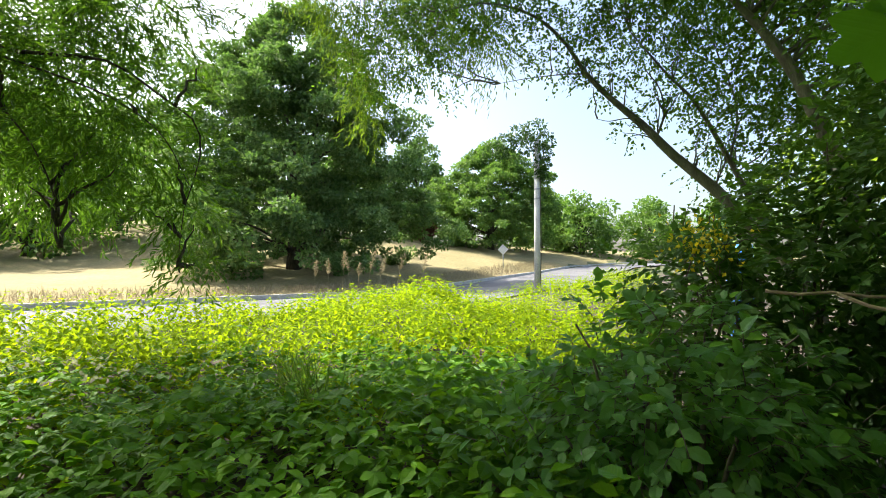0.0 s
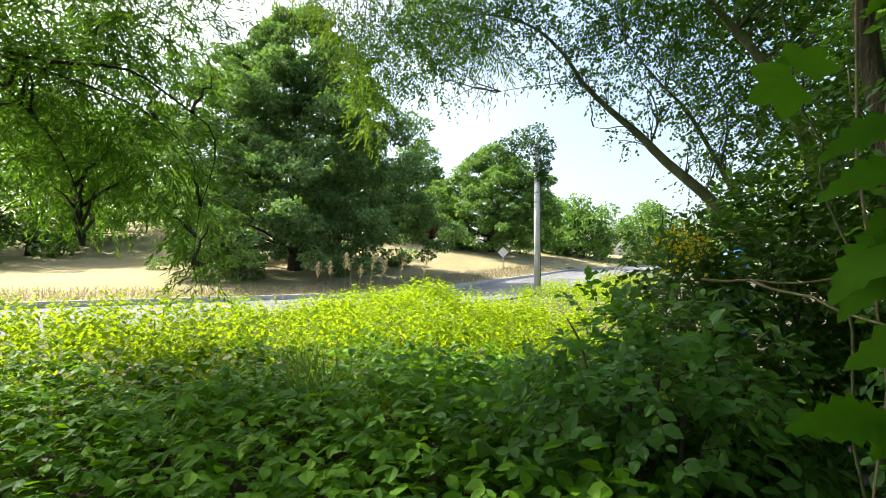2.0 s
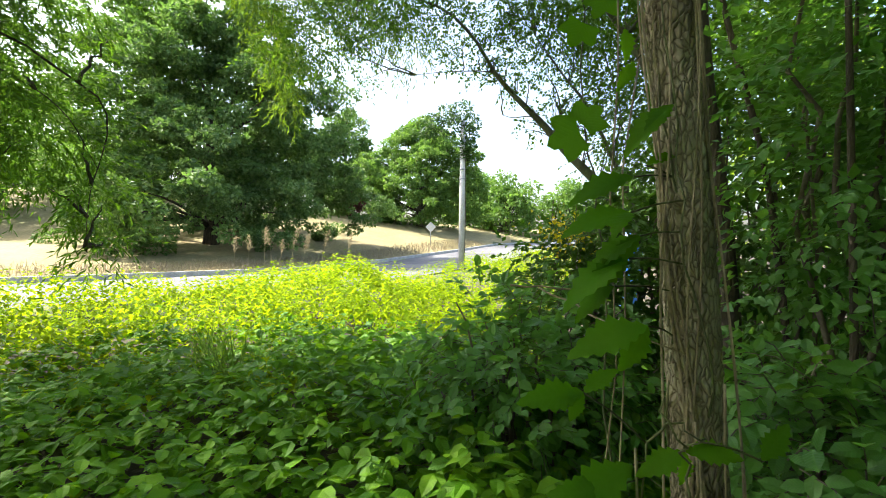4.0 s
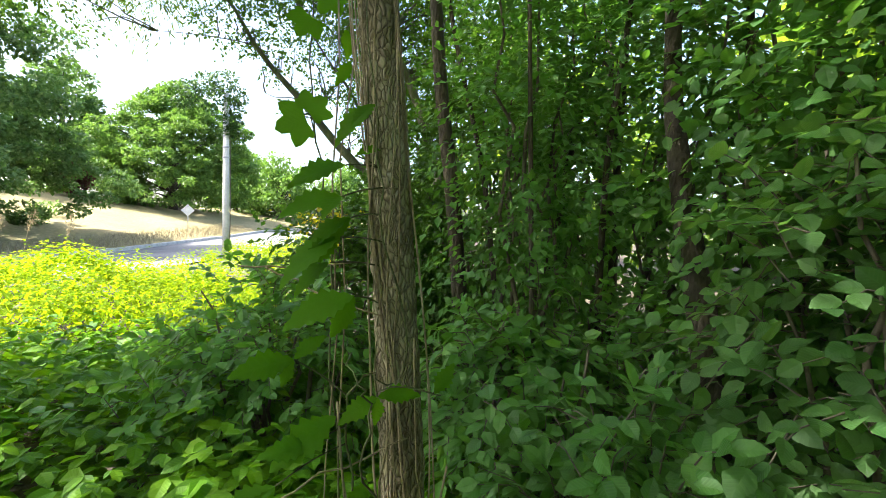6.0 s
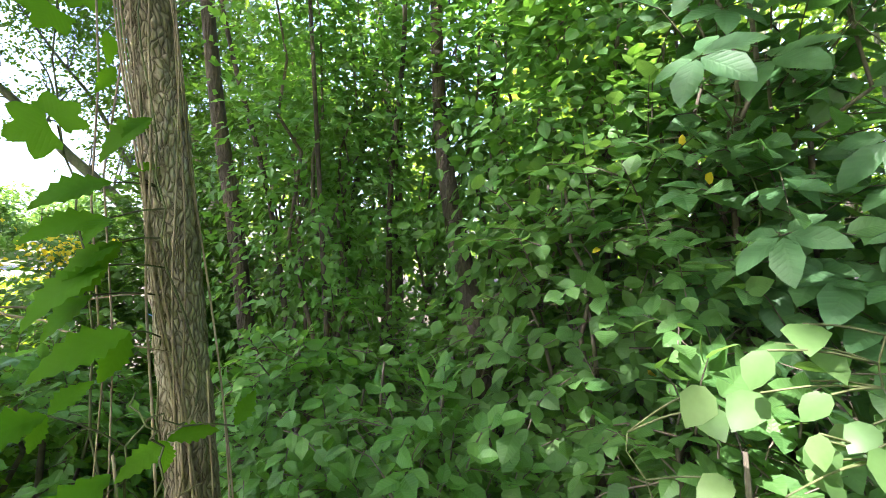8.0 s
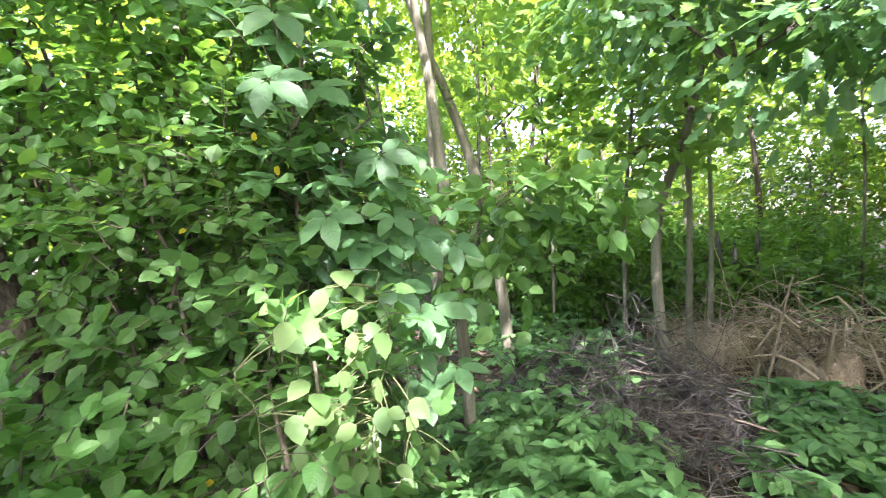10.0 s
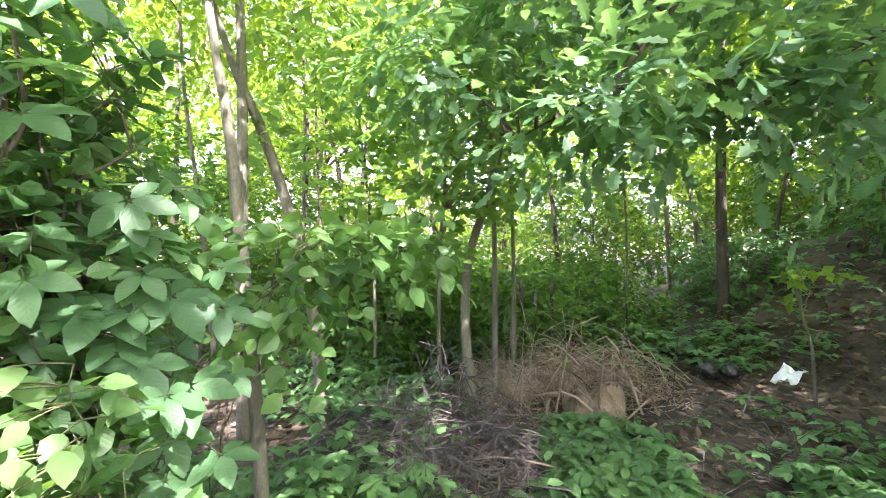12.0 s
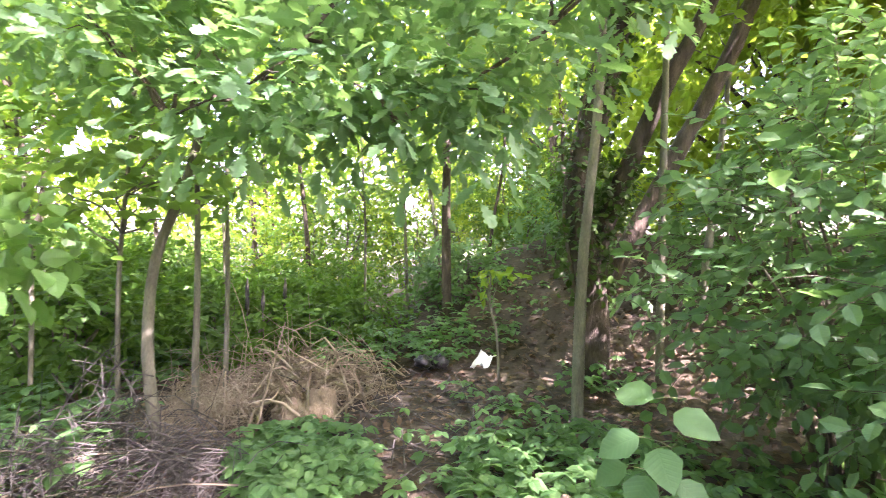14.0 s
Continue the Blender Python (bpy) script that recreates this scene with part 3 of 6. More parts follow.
def shrub(name, label, centre, radii, leaf, shape, size, count, seed, per=7, length=0.34, stems=12, stem_mat="twig", droop=0.3, shell=0.35, category="shrub", group="", face=0.6, keep=None, wood=True, spread=58):
    """A bush: stems from the ground, shoots set with leaves through its outer body. radii: across x, across y, height."""
    rs = np.random.RandomState(seed)
    cx, cy = centre[:2]
    z0 = float(ground_z(np.array([cx]), np.array([cy]))[0]) if len(centre) < 3 else centre[2]
    rx, ry, H = radii
    bush = thing(name, label, category, (cx, cy, z0), group)
    d = rand_dirs(rs, count, 0.1)
    r = rs.uniform(shell, 1.0, count) ** 0.7
    lump = 1 + 0.16 * np.sin(4.1 * d[:, 0] + 3 * d[:, 2] + seed) + 0.13 * np.sin(6.3 * d[:, 1] - 5.2 * d[:, 2] + 2 * seed)
    p = np.stack([cx + rx * d[:, 0] * r * lump, cy + ry * d[:, 1] * r * lump, z0 + H * (0.5 + 0.5 * d[:, 2] * r * lump)], -1)
    ok = p[:, 2] > z0 + 0.05
    if keep is not None:
        ok &= keep(p)
    p, d = p[ok], d[ok]
    al = d * 0.8 + rs.normal(0, 0.55, p.shape) + UP * 0.15
    nm = UP * face + d * (1 - face) + rs.normal(0, 0.2, p.shape)
    tw = Heap()
    v, f = sprays(rs, p, al, nm, length * rs.uniform(0.6, 1.3, len(p)), per, shape, size, spread, droop, tw if wood else None, 0.0028)
    for n in range(stems):
        a = rs.uniform(0, 2 * np.pi)
        b = np.array([cx + rx * 0.25 * math.cos(a) * rs.uniform(0, 1), cy + ry * 0.25 * math.sin(a), z0 - 0.05])
        e = np.array([cx + rx * 0.8 * math.cos(a + rs.uniform(-.6, .6)) * rs.uniform(.2, 1), cy + ry * 0.8 * math.sin(a) * rs.uniform(.2, 1), z0 + H * rs.uniform(0.55, 0.95)])
        part("stem", Heap().tube(limb_line(b, e, 0.08, 9, rs, 0.12), np.linspace(rs.uniform(0.010, 0.022), 0.004, 9), 5), M[stem_mat], bush)
    if wood and tw.n:
        tagged(part("twig_growth", tw, M[stem_mat], bush), kind="stuff")
    h = Heap().add(v, f)
    tagged(part("foliage", h, M[leaf], bush), kind="stuff")
    return bush


def wood_tree(name, label, line, radii, crown, leaf, shape, size, count, seed, bark="smooth_bark", group="wood trees", per=7, length=0.45, sides=10, limbs=8, droop=0.3, wobble=0.05, forks=(), jitter=0.6):
    """A tree of the wood: a trunk along a line, forks, and a crown of shoots in balls (x, y, z, rx, ry, rz)."""
    rs = np.random.RandomState(seed)
    line = np.asarray(line, float)
    tree = thing(name, label, "tree", tuple(line[0]), group)
    pts = curve_pts(line, 26)
    tr = Heap().tube(pts, np.interp(np.linspace(0, 1, 26), np.linspace(0, 1, len(radii)), radii), sides, wobble=wobble, seed=seed)
    part("trunk", tr, M[bark], tree)
    wood = [pts]
    for fl, fr in forks:
        q = curve_pts(fl, 18)
        wood.append(q)
        part("limb", Heap().tube(q, np.linspace(fr[0], fr[1], 18), 8, wobble=wobble, seed=seed + 3), M[bark], tree)
    h = Heap()
    balls = np.asarray(crown, float).reshape(-1, 6)
    vol = (balls[:, 3] * balls[:, 4] * balls[:, 5]) ** 0.8
    for b, share in zip(balls, vol / vol.sum() if len(vol) else []):
        n = int(count * share)
        d = rand_dirs(rs, n, 0.0)
        r = rs.uniform(0.15, 1, n) ** 0.55
        lump = 1 + 0.22 * np.sin(5 * d[:, 0] + 4 * d[:, 2] + seed) + 0.15 * np.sin(8 * d[:, 1] + seed)
        p = b[:3] + d * b[3:] * (r * lump)[:, None]
        al = d * 0.6 + rs.normal(0, 0.6, p.shape) * np.array([1, 1, 0.5]) - UP * droop * 0.5
        nm = UP + rs.normal(0, 0.35, p.shape)
        h.add(*sprays(rs, p, al, nm, length * rs.uniform(0.6, 1.3, n), per, shape, size, 60, droop, None, jitter=jitter))
        for c in p[rs.permutation(n)[:limbs]]:
            allw = np.vstack(wood)
            near = allw[np.argmin(np.linalg.norm(allw - (c - UP * 0.3), axis=1) + 1.5 * (allw[:, 2] > c[2] + .3))]
            r0 = min(0.016, 0.35 * radii[-1] + 0.006)
            part("limb", Heap().tube(limb_line(near, c, rs.uniform(-.05, .18), 8, rs, 0.12), [r0, 0.002], 5), M[bark], tree)
    if h.n:
        part("crown", h, M[leaf], tree)
    return tree


# ---------------------------------------------------------------- beyond the road
big_profile = [(0.0, 6.2), (0.06, 7.0), (0.25, 6.8), (0.42, 6.2), (0.6, 5.5), (0.78, 4.3), (0.9, 3.0), (1.0, 1.0)]
park_tree("oak_tree", "large dark green broadleaf tree with low skirts on dry lawn", (-14.95, 23.1), 15.8, big_profile, "park_tree", 11, 860, 200, 0.2, (0.35, 0.85), 0.34, flat=0.5)
park_tree("chestnut_tree", "round fresh green tree on the lawn beside the road", (-7.6, 46.5), 14.2, [(0.03, 4.6), (0.15, 5.6), (0.4, 5.6), (0.6, 4.9), (0.8, 3.2), (1.0, 0.6)], "park_tree_light", 12, 560, 120, 0.26, (0.35, 0.8), 0.3, flat=0.5)
park_tree("dark_tree", "tall dark green tree behind the lawn", (-17.0, 50.0), 16.5, [(0.1, 3.2), (0.3, 4.2), (0.6, 3.4), (0.85, 2.0), (1.0, 0.4)], "park_tree", 13, 90, 130, 0.4, (0.7, 1.4), 0.3)
park_tree("dark_tree", "tall dark green tree behind the lawn", (-21.5, 44.0), 17.0, [(0.1, 4.2), (0.3, 5.2), (0.6, 4.4), (0.85, 2.5), (1.0, 0.4)], "park_tree", 14, 100, 130, 0.4, (0.8, 1.6), 0.3)
park_tree("red_leaved_tree", "small purple-red leaved tree on dry lawn", (-13.85, 42.8), 6.4, [(0.18, 0.5), (0.4, 1.0), (0.7, 0.9), (1.0, 0.2)], "red_leaf", 15, 34, 120, 0.2, (0.25, 0.5), 0.07)
for n, (x, y, top, r) in enumerate([(-33, 21, 11, 5.0), (-37, 30, 13, 6.0), (-28, 38, 14, 5.5), (-44, 20, 13, 6.0), (-31, 12, 9, 4.0), (-40, 9, 12, 6.0)]):
    park_tree("lawn_edge_tree", "dense green tree at the back of the dry lawn", (x, y), top + 1.5, [(0.05, r * .8), (0.3, r), (0.6, r * .85), (0.85, r * .5), (1.0, 0.4)],
              "park_tree_light" if n % 2 else "park_tree", 20 + n, 66, 120, 0.42, (0.9, 1.8), 0.3)
for n, (x, y, top, r) in enumerate([(1.5, 56, 9.5, 4.0), (9.5, 60, 9, 4.5), (-3.5, 60, 11, 4.0), (18, 58, 9, 5)]):
    park_tree("roadside_tree", "grey-green tree far along the road", (x, y), top, [(0.05, r * .8), (0.3, r), (0.6, r * .85), (0.85, r * .5), (1.0, 0.4)],
              "park_tree_light", 40 + n, 55, 110, 0.42, (0.9, 1.6), 0.25)

# utility pole
POLE = (-0.96, 19.61)
pz = float(ground_z(np.array([POLE[0]]), np.array([POLE[1]]))[0])
pole = thing("utility_pole", "pale concrete utility pole with vine over its top", "pole", (*POLE, pz))
part("shaft", Heap().tube([(*POLE, pz - 0.2), (*POLE, 3.5), (*POLE, 6.7)], [0.135, 0.12, 0.10], 14), M["pole"], pole)
for z in (4.15, 4.55, 5.0):
    part("band", Heap().tube([(*POLE, z), (*POLE, z + 0.06)], [0.128, 0.126], 14), M["steel"], pole)
rs = np.random.RandomState(5)
cl = np.array([(POLE[0] + dx, POLE[1] + dy, z) for dx, dy, z in ((-1.3, 0, 6.6), (-0.7, 0.1, 6.95), (-0.1, 0, 7.1), (0.3, 0.1, 6.6), (0.25, -0.1, 6.1), (0.2, 0, 5.6), (0.15, 0, 5.2), (-1.5, 0, 6.2), (-0.4, -.1, 6.4))])
vine = thing("pole_vine", "dark leafy vine draped over the pole top", "vine", (*POLE, 5.0))
part("foliage", Heap().add(*clump_leaves(rs, cl, np.array([.5, .55, .55, .5, .45, .36, .26, .4, .55]), 260, SIMPLE, 0.14)), M["ivy"], vine)
part("stem", Heap().tube(curve_pts([(POLE[0] + .13, POLE[1] - .05, pz), (POLE[0] + .16, POLE[1] - .05, 3), (POLE[0] + .12, POLE[1] - .02, 6.5)], 14), [0.02, 0.012], 5), M["twig"], vine)

# road sign, seen from behind
SG = np.array((-4.49, 33.8))
sz = float(ground_z(SG[:1], SG[1:])[0])
sign = thing("road_sign", "diamond road sign seen from its grey back on a steel post", "sign", (*SG, sz))
part("post", Heap().tube([(*SG, sz - 0.1), (*SG, 2.95)], 0.035, 8), M["steel"], sign)
h = Heap()
q, dy = 0.40, -0.045
sv = [(SG[0] + a * q, SG[1] + dy + e, 2.57 + b * q) for e in (0, 0.012) for a, b in ((0, 1), (1, 0), (0, -1), (-1, 0))]
h.add(sv, None, [(0, 3, 2, 1), (4, 5, 6, 7), (0, 1, 5, 4), (1, 2, 6, 5), (2, 3, 7, 6), (3, 0, 4, 7)])
part("plate", h.mesh("plate", False), M["sign_face"], sign)

# ---------------------------------------------------------------- leaning tree and its neighbours
rs = np.random.RandomState(31)
wood_tree("leaning_tree", "slender tree with dark trunk leaning out over the green bank", [(2.5, 4.65, -0.05), (2.35, 4.68, 1.08), (1.96, 4.79, 1.69), (1.72, 4.85, 2.03), (1.37, 4.93, 2.41), (1.13, 4.96, 2.71), (0.88, 4.98, 2.97), (0.61, 4.99, 3.29), (0.4, 4.98, 3.64), (0.07, 4.96, 3.97), (-0.4, 4.88, 4.12), (-0.86, 4.77, 4.03)],
          [0.066, 0.045, 0.021, 0.007], [(-0.62, 4.89, 4.21, 0.96, 0.78, 0.48), (0.7, 5.01, 4.14, 0.96, 0.72, 0.42), (1.3, 5.25, 3.9, 0.84, 0.72, 0.54), (-1.4, 5.07, 3.84, 0.78, 0.66, 0.54), (0.34, 5.07, 3.48, 0.42, 0.36, 0.18), (2.08, 5.37, 3.54, 0.78, 0.72, 0.72), (2.32, 5.37, 2.58, 0.72, 0.6, 0.6), (0.85, 5.1, 3.25, 0.3, 0.24, 0.18), (1.42, 5.01, 3.06, 0.33, 0.24, 0.18), (1.78, 4.86, 2.58, 0.27, 0.24, 0.18), (1.06, 5.04, 2.74, 0.21, 0.18, 0.12)], "willow", SIMPLE, 0.045, 4000, 33, "smooth_bark", droop=0.3, limbs=7, length=0.2, per=7,
          forks=[([(2.26, 4.83, 1.27), (2.08, 5.04, 1.87), (1.9, 5.12, 2.36), (1.63, 5.18, 2.96), (1.39, 5.23, 3.3), (1.06, 5.26, 3.79)], (0.036, 0.007)), ([(1.13, 4.96, 2.71), (1, 4.95, 2.79), (0.82, 4.95, 2.78), (0.71, 4.95, 2.81)], (0.008, 0.002)), ([(0.61, 4.99, 3.29), (0.4, 5.01, 3.32), (0.04, 5.01, 3.32), (-0.26, 5.01, 3.3)], (0.008, 0.002)), ([(1.24, 4.95, 2.58), (1.31, 4.95, 2.82), (1.27, 4.95, 3.06), (1.15, 4.95, 3.25)], (0.012, 0.004)), ([(1.9, 5.13, 2.34), (1.99, 5.19, 2.88), (1.84, 5.19, 3.42), (1.72, 5.19, 3.9)], (0.012, 0.004))])
wood_tree("leaning_tree", "slender tree with dark trunk leaning out over the green bank", [(2.44, 3.81, -0.05), (2.35, 3.99, 1.45), (2.23, 4.06, 2.12), (2.07, 4.13, 2.69), (1.91, 4.18, 3.06), (1.66, 4.25, 3.5), (1.3, 4.29, 4.03)], [0.06, 0.042, 0.018], [(1.78, 4.29, 3.9, 0.9, 0.72, 0.54), (2.5, 4.41, 3.06, 0.84, 0.72, 0.78), (2.92, 4.29, 3.9, 0.96, 0.9, 0.78)], "willow", SIMPLE, 0.054, 2000, 34, "smooth_bark", limbs=10, per=8, length=0.27)
# near willow: dark branches arching in from beside the path
wl = [(-5.6, -0.9, 0.0), (-5.3, -0.2, 1.6), (-4.5, 0.9, 3.0), (-3.4, 2.2, 4.6), (-2.7, 3.2, 5.8)]
# the last, highest crown ball is added to shade the leaves below it
wood_tree("near_willow", "willow with dark arching branches and narrow leaves", wl, [0.17, 0.12, 0.09, 0.05],
          [(-3.2, 2.5, 3.35, .9, .8, .6), (-2.75, 2.9, 3.4, .6, .6, .5), (-3.0, 2.7, 2.6, .6, .7, .5), (-2.7, 3.0, 2.2, .45, .5, .45), (-3.1, 2.5, 1.95, .3, .35, .25), (-2.5, 3.15, 1.75, .25, .25, .3),
           (-4.2, 3.4, 3.2, .9, .9, 1.2), (-2.45, 3.15, 1.36, .18, .25, .15), (-4.4, 3.6, 2.2, .6, .6, .5), (-3.5, 2.2, 2.6, .5, .5, .8), (-5.7, 1.7, 6.4, 1.1, 1.2, .6)],
          "willow", LANCE, 0.085, 3500, 41, "dark_bark", per=10, length=0.28, droop=0.35, limbs=3,
          forks=[([(-4.5, 0.9, 3.0), (-3.5, 1.8, 2.85), (-2.95, 2.2, 2.72), (-2.77, 2.53, 2.8), (-2.64, 2.7, 2.79), (-2.45, 2.91, 2.61), (-2.3, 3.06, 2.45), (-2.28, 3.08, 2.17), (-2.35, 3.01, 1.78), (-2.37, 2.99, 1.36)], (0.016, 0.002)),
                 ([(-3.2, 2.0, 2.75), (-2.85, 2.41, 2.64), (-2.63, 2.7, 2.53), (-2.45, 2.91, 2.32), (-2.32, 3.04, 1.95)], (0.009, 0.002)),
                 ([(-3.3, 1.95, 2.8), (-3.0, 2.3, 2.3), (-2.95, 2.5, 1.9), (-3.0, 2.6, 1.5)], (0.009, 0.002)),
                 ([(-3.9, 1.7, 3.4), (-2.9, 2.6, 3.5), (-2.4, 3.0, 3.75), (-1.7, 3.6, 3.95)], (0.013, 0.002))])
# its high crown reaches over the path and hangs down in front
# its sunlit yellow-green is put into the leaf colour
wood_tree("weeping_willow", "weeping willow crown with long hanging shoots in painted sunlit yellow-green", [(-8.8, 1.6, 0.1), (-8.2, 2.2, 3.0), (-6.2, 3.4, 5.6), (-3.4, 4.9, 6.4), (-1.6, 5.6, 6.2)], [0.2, 0.15, 0.08, 0.02],
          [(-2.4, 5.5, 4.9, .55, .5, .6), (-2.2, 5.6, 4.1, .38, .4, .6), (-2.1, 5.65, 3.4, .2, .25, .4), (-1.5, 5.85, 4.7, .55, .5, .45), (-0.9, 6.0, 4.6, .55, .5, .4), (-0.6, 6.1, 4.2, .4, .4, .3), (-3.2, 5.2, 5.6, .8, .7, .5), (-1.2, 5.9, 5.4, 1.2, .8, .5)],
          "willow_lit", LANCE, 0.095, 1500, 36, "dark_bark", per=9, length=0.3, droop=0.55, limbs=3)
# added tree: its crown balls keep the sun off the near bank and thicket
wood_tree("canopy_tree", "tall leafy tree added to shade the bank edge", [(-9.2, 0.4, 0.2), (-8.6, 1.2, 4.0), (-6.0, 3.0, 6.0), (-3.2, 3.6, 6.6)], [0.2, 0.16, 0.08, 0.03],
          [(-3.2, 3.4, 6.6, 2.0, 1.9, .7), (-1.6, 5.0, 6.9, 1.2, 1.1, .6), (-0.6, 6.6, 7.6, 1.8, 1.5, .7), (-2.6, 2.0, 6.4, 1.15, .95, .6)], "canopy", PLAIN, 0.15, 2700, 47, "bark", limbs=4, per=8)
# added tree: blocks the sun over the path, pale bush and clearing
wood_tree("canopy_tree", "tall leafy tree added to shade the path", [(-5.2, -2.6, 0.0), (-5.0, -2.4, 3.0), (-4.6, -2.0, 5.5), (-4.4, -1.6, 7.5)], [0.2, 0.16, 0.1, 0.05],
          [(-5.2, -0.4, 6.4, 2.4, 1.9, 1.0), (-4.6, -2.6, 7.2, 2.4, 2.0, 1.3), (-1.9, -1.4, 6.8, 1.9, 1.6, 0.9), (-6.6, 0.7, 6.0, 1.3, 1.0, .6), (-2.4, 0.6, 6.2, 1.4, 1.3, .6)], "canopy", PLAIN, 0.13, 2500, 45, "bark", limbs=4, per=8)

# ---------------------------------------------------------------- green bank in front
rs = np.random.RandomState(51)


def field_height(x, y):
    return 0.56 + 0.13 * np.sin(1.1 * x + 0.5 * y) + 0.10 * np.sin(2.3 * y - 1.3 * x + 1) + 0.06 * np.sin(4.1 * x + 3.3 * y)


def bed(n, x0, x1, y0, y1, rule):
    x, y = rs.uniform(x0, x1, n), rs.uniform(y0, y1, n)
    ok = rule(x, y)
    return x[ok], y[ok]


def nettle_tiers(x, y, tiers, shape, size, top):
    """Upright plants with crossed pairs of leaves, tier over tier."""
    out = []
    z0 = ground_z(x, y)
    for n in range(tiers):
        a = rs.uniform(0, 2 * np.pi, len(x)) + n * np.pi / 2
        for turn in (0, np.pi):
            d = np.stack([np.cos(a + turn), np.sin(a + turn), np.full(len(x), -0.15 - 0.12 * n)], -1) + rs.normal(0, 0.2, (len(x), 3))
            p = np.stack([x + rs.normal(0, .02, len(x)), y + rs.normal(0, .02, len(x)), z0 + top - 0.085 * n + rs.normal(0, .02, len(x))], -1)
            nm = np.stack([np.cos(a + turn) * .3, np.sin(a + turn) * .3, np.full(len(x), 1.3)], -1) + rs.normal(0, 0.22, (len(x), 3))
            out.append(leaves(shape, p, d, nm, size * rs.uniform(0.6, 1.2, len(x)) * (0.65 + 0.12 * n)))
    return out


def in_field(x, y):
    s = kerb_gap(x, y)
    return (s > ROAD_W + 0.8) & (x < 1.0 + 0.16 * (y - 3)) & (np.hypot(x - 0.5, y) > 1.05) & (y > 0.7 - 0.2 * x)


fx, fy = bed(9000, -11, 2.5, 0.2, 9.0, in_field)
gx2, gy2 = bed(5200, -13, 4.5, 8.0, 26.0, in_field)
fx, fy = np.r_[fx, gx2], np.r_[fy, gy2]
open_sun = (np.hypot(fx, fy) + rs.normal(0, .35, len(fx)) > 3.1) & ~((fx > -0.7 + rs.normal(0, .3, len(fx))) & (fy < 4.6))
fx, fy = fx[open_sun], fy[open_sun]
near = np.hypot(fx, fy) < 4.2
far = np.hypot(fx, fy) > 7.5
top = field_height(fx, fy) * np.where(near, 0.85, 1.0 - 0.24 * step(4.5, 8.0, np.hypot(fx, fy)) * step(1.0, -2.5, fx)) + rs.normal(0, 0.07, len(fx)) + 0.42 * np.exp(-((fx + 2.2) ** 2 + (fy - 8.5) ** 2) / 0.35)
bulk("nettle_bed", "dense bed of bright green nettles filling the bank", "nettles",
     nettle_tiers(fx[~far], fy[~far], 5, SIMPLE, 0.085, top[~far]) + nettle_tiers(fx[far], fy[far], 4, PLAIN, 0.11, top[far]), M["nettle"])
ex, ey = bed(26000, -7, 2.0, 0.1, 5.5, lambda x, y: (in_field(x, y) & (np.hypot(x, y) < 4.6)) | ((x > .3) & (x < 1.9) & (y > 1.3) & (y < 4.2) & (np.hypot(x - 1.08, y - .79) > .1)))
et = field_height(ex, ey) * np.where(rs.uniform(0, 1, len(ex)) < .35, rs.uniform(.1, .5, len(ex)), .8 + rs.normal(-.03, .13, len(ex))) * np.where(ex > .8, .75, 1)
ez = ground_z(ex, ey)
ea = rs.uniform(0, 2 * np.pi, len(ex))
eb = np.stack([ex, ey, ez + et], -1)
bram = []
for turn in (-1.15, 0, 1.15):
    d = np.stack([np.cos(ea + turn), np.sin(ea + turn), np.full(len(ex), -0.12)], -1) + rs.normal(0, 0.15, eb.shape)
    nm = UP + rs.normal(0, 0.3, eb.shape)
    wide = rs.uniform(0, 1, len(ex)) < .16
    sz = 0.06 * rs.uniform(0.5, 1.5, len(ex)) * np.where(ex > -.6, 1.2, 1)
    bram.append(leaves(MID, eb[~wide], d[~wide], nm[~wide], sz[~wide]))
    if turn == 0:
        bram.append(leaves(LOBED, eb[wide], d[wide], nm[wide], 1.15 * sz[wide]))
bulk("ground_elder_bed", "low shaded carpet of three-part toothed leaves", "ground cover", bram, M["bramble"])

# grass tuft in the green bank
for tx, ty in ((-1.25, 3.0), (-1.6, 3.4)):
    n = 38
    p = np.stack([tx + rs.normal(0, .07, n), ty + rs.normal(0, .07, n), np.full(n, 0.35)], -1)
    d = np.stack([rs.normal(0, .45, n), rs.normal(0, .45, n), np.ones(n)], -1)
    bulk("grass_tuft", "tuft of long green grass among nettles", "grass", [leaves(BLADE, p, d, rs.normal(0, 1, (n, 3)), rs.uniform(.25, .45, n))], M["grass"])

# dry stalks along the verge
stalk_xy = [(-6.9, 12.2), (-6.5, 12.3), (-6.2, 12.6), (-5.9, 12.6), (-5.5, 12.8), (-5.2, 12.9), (-4.8, 13.4), (-4.2, 14.0), (-6.0, 13.2)]
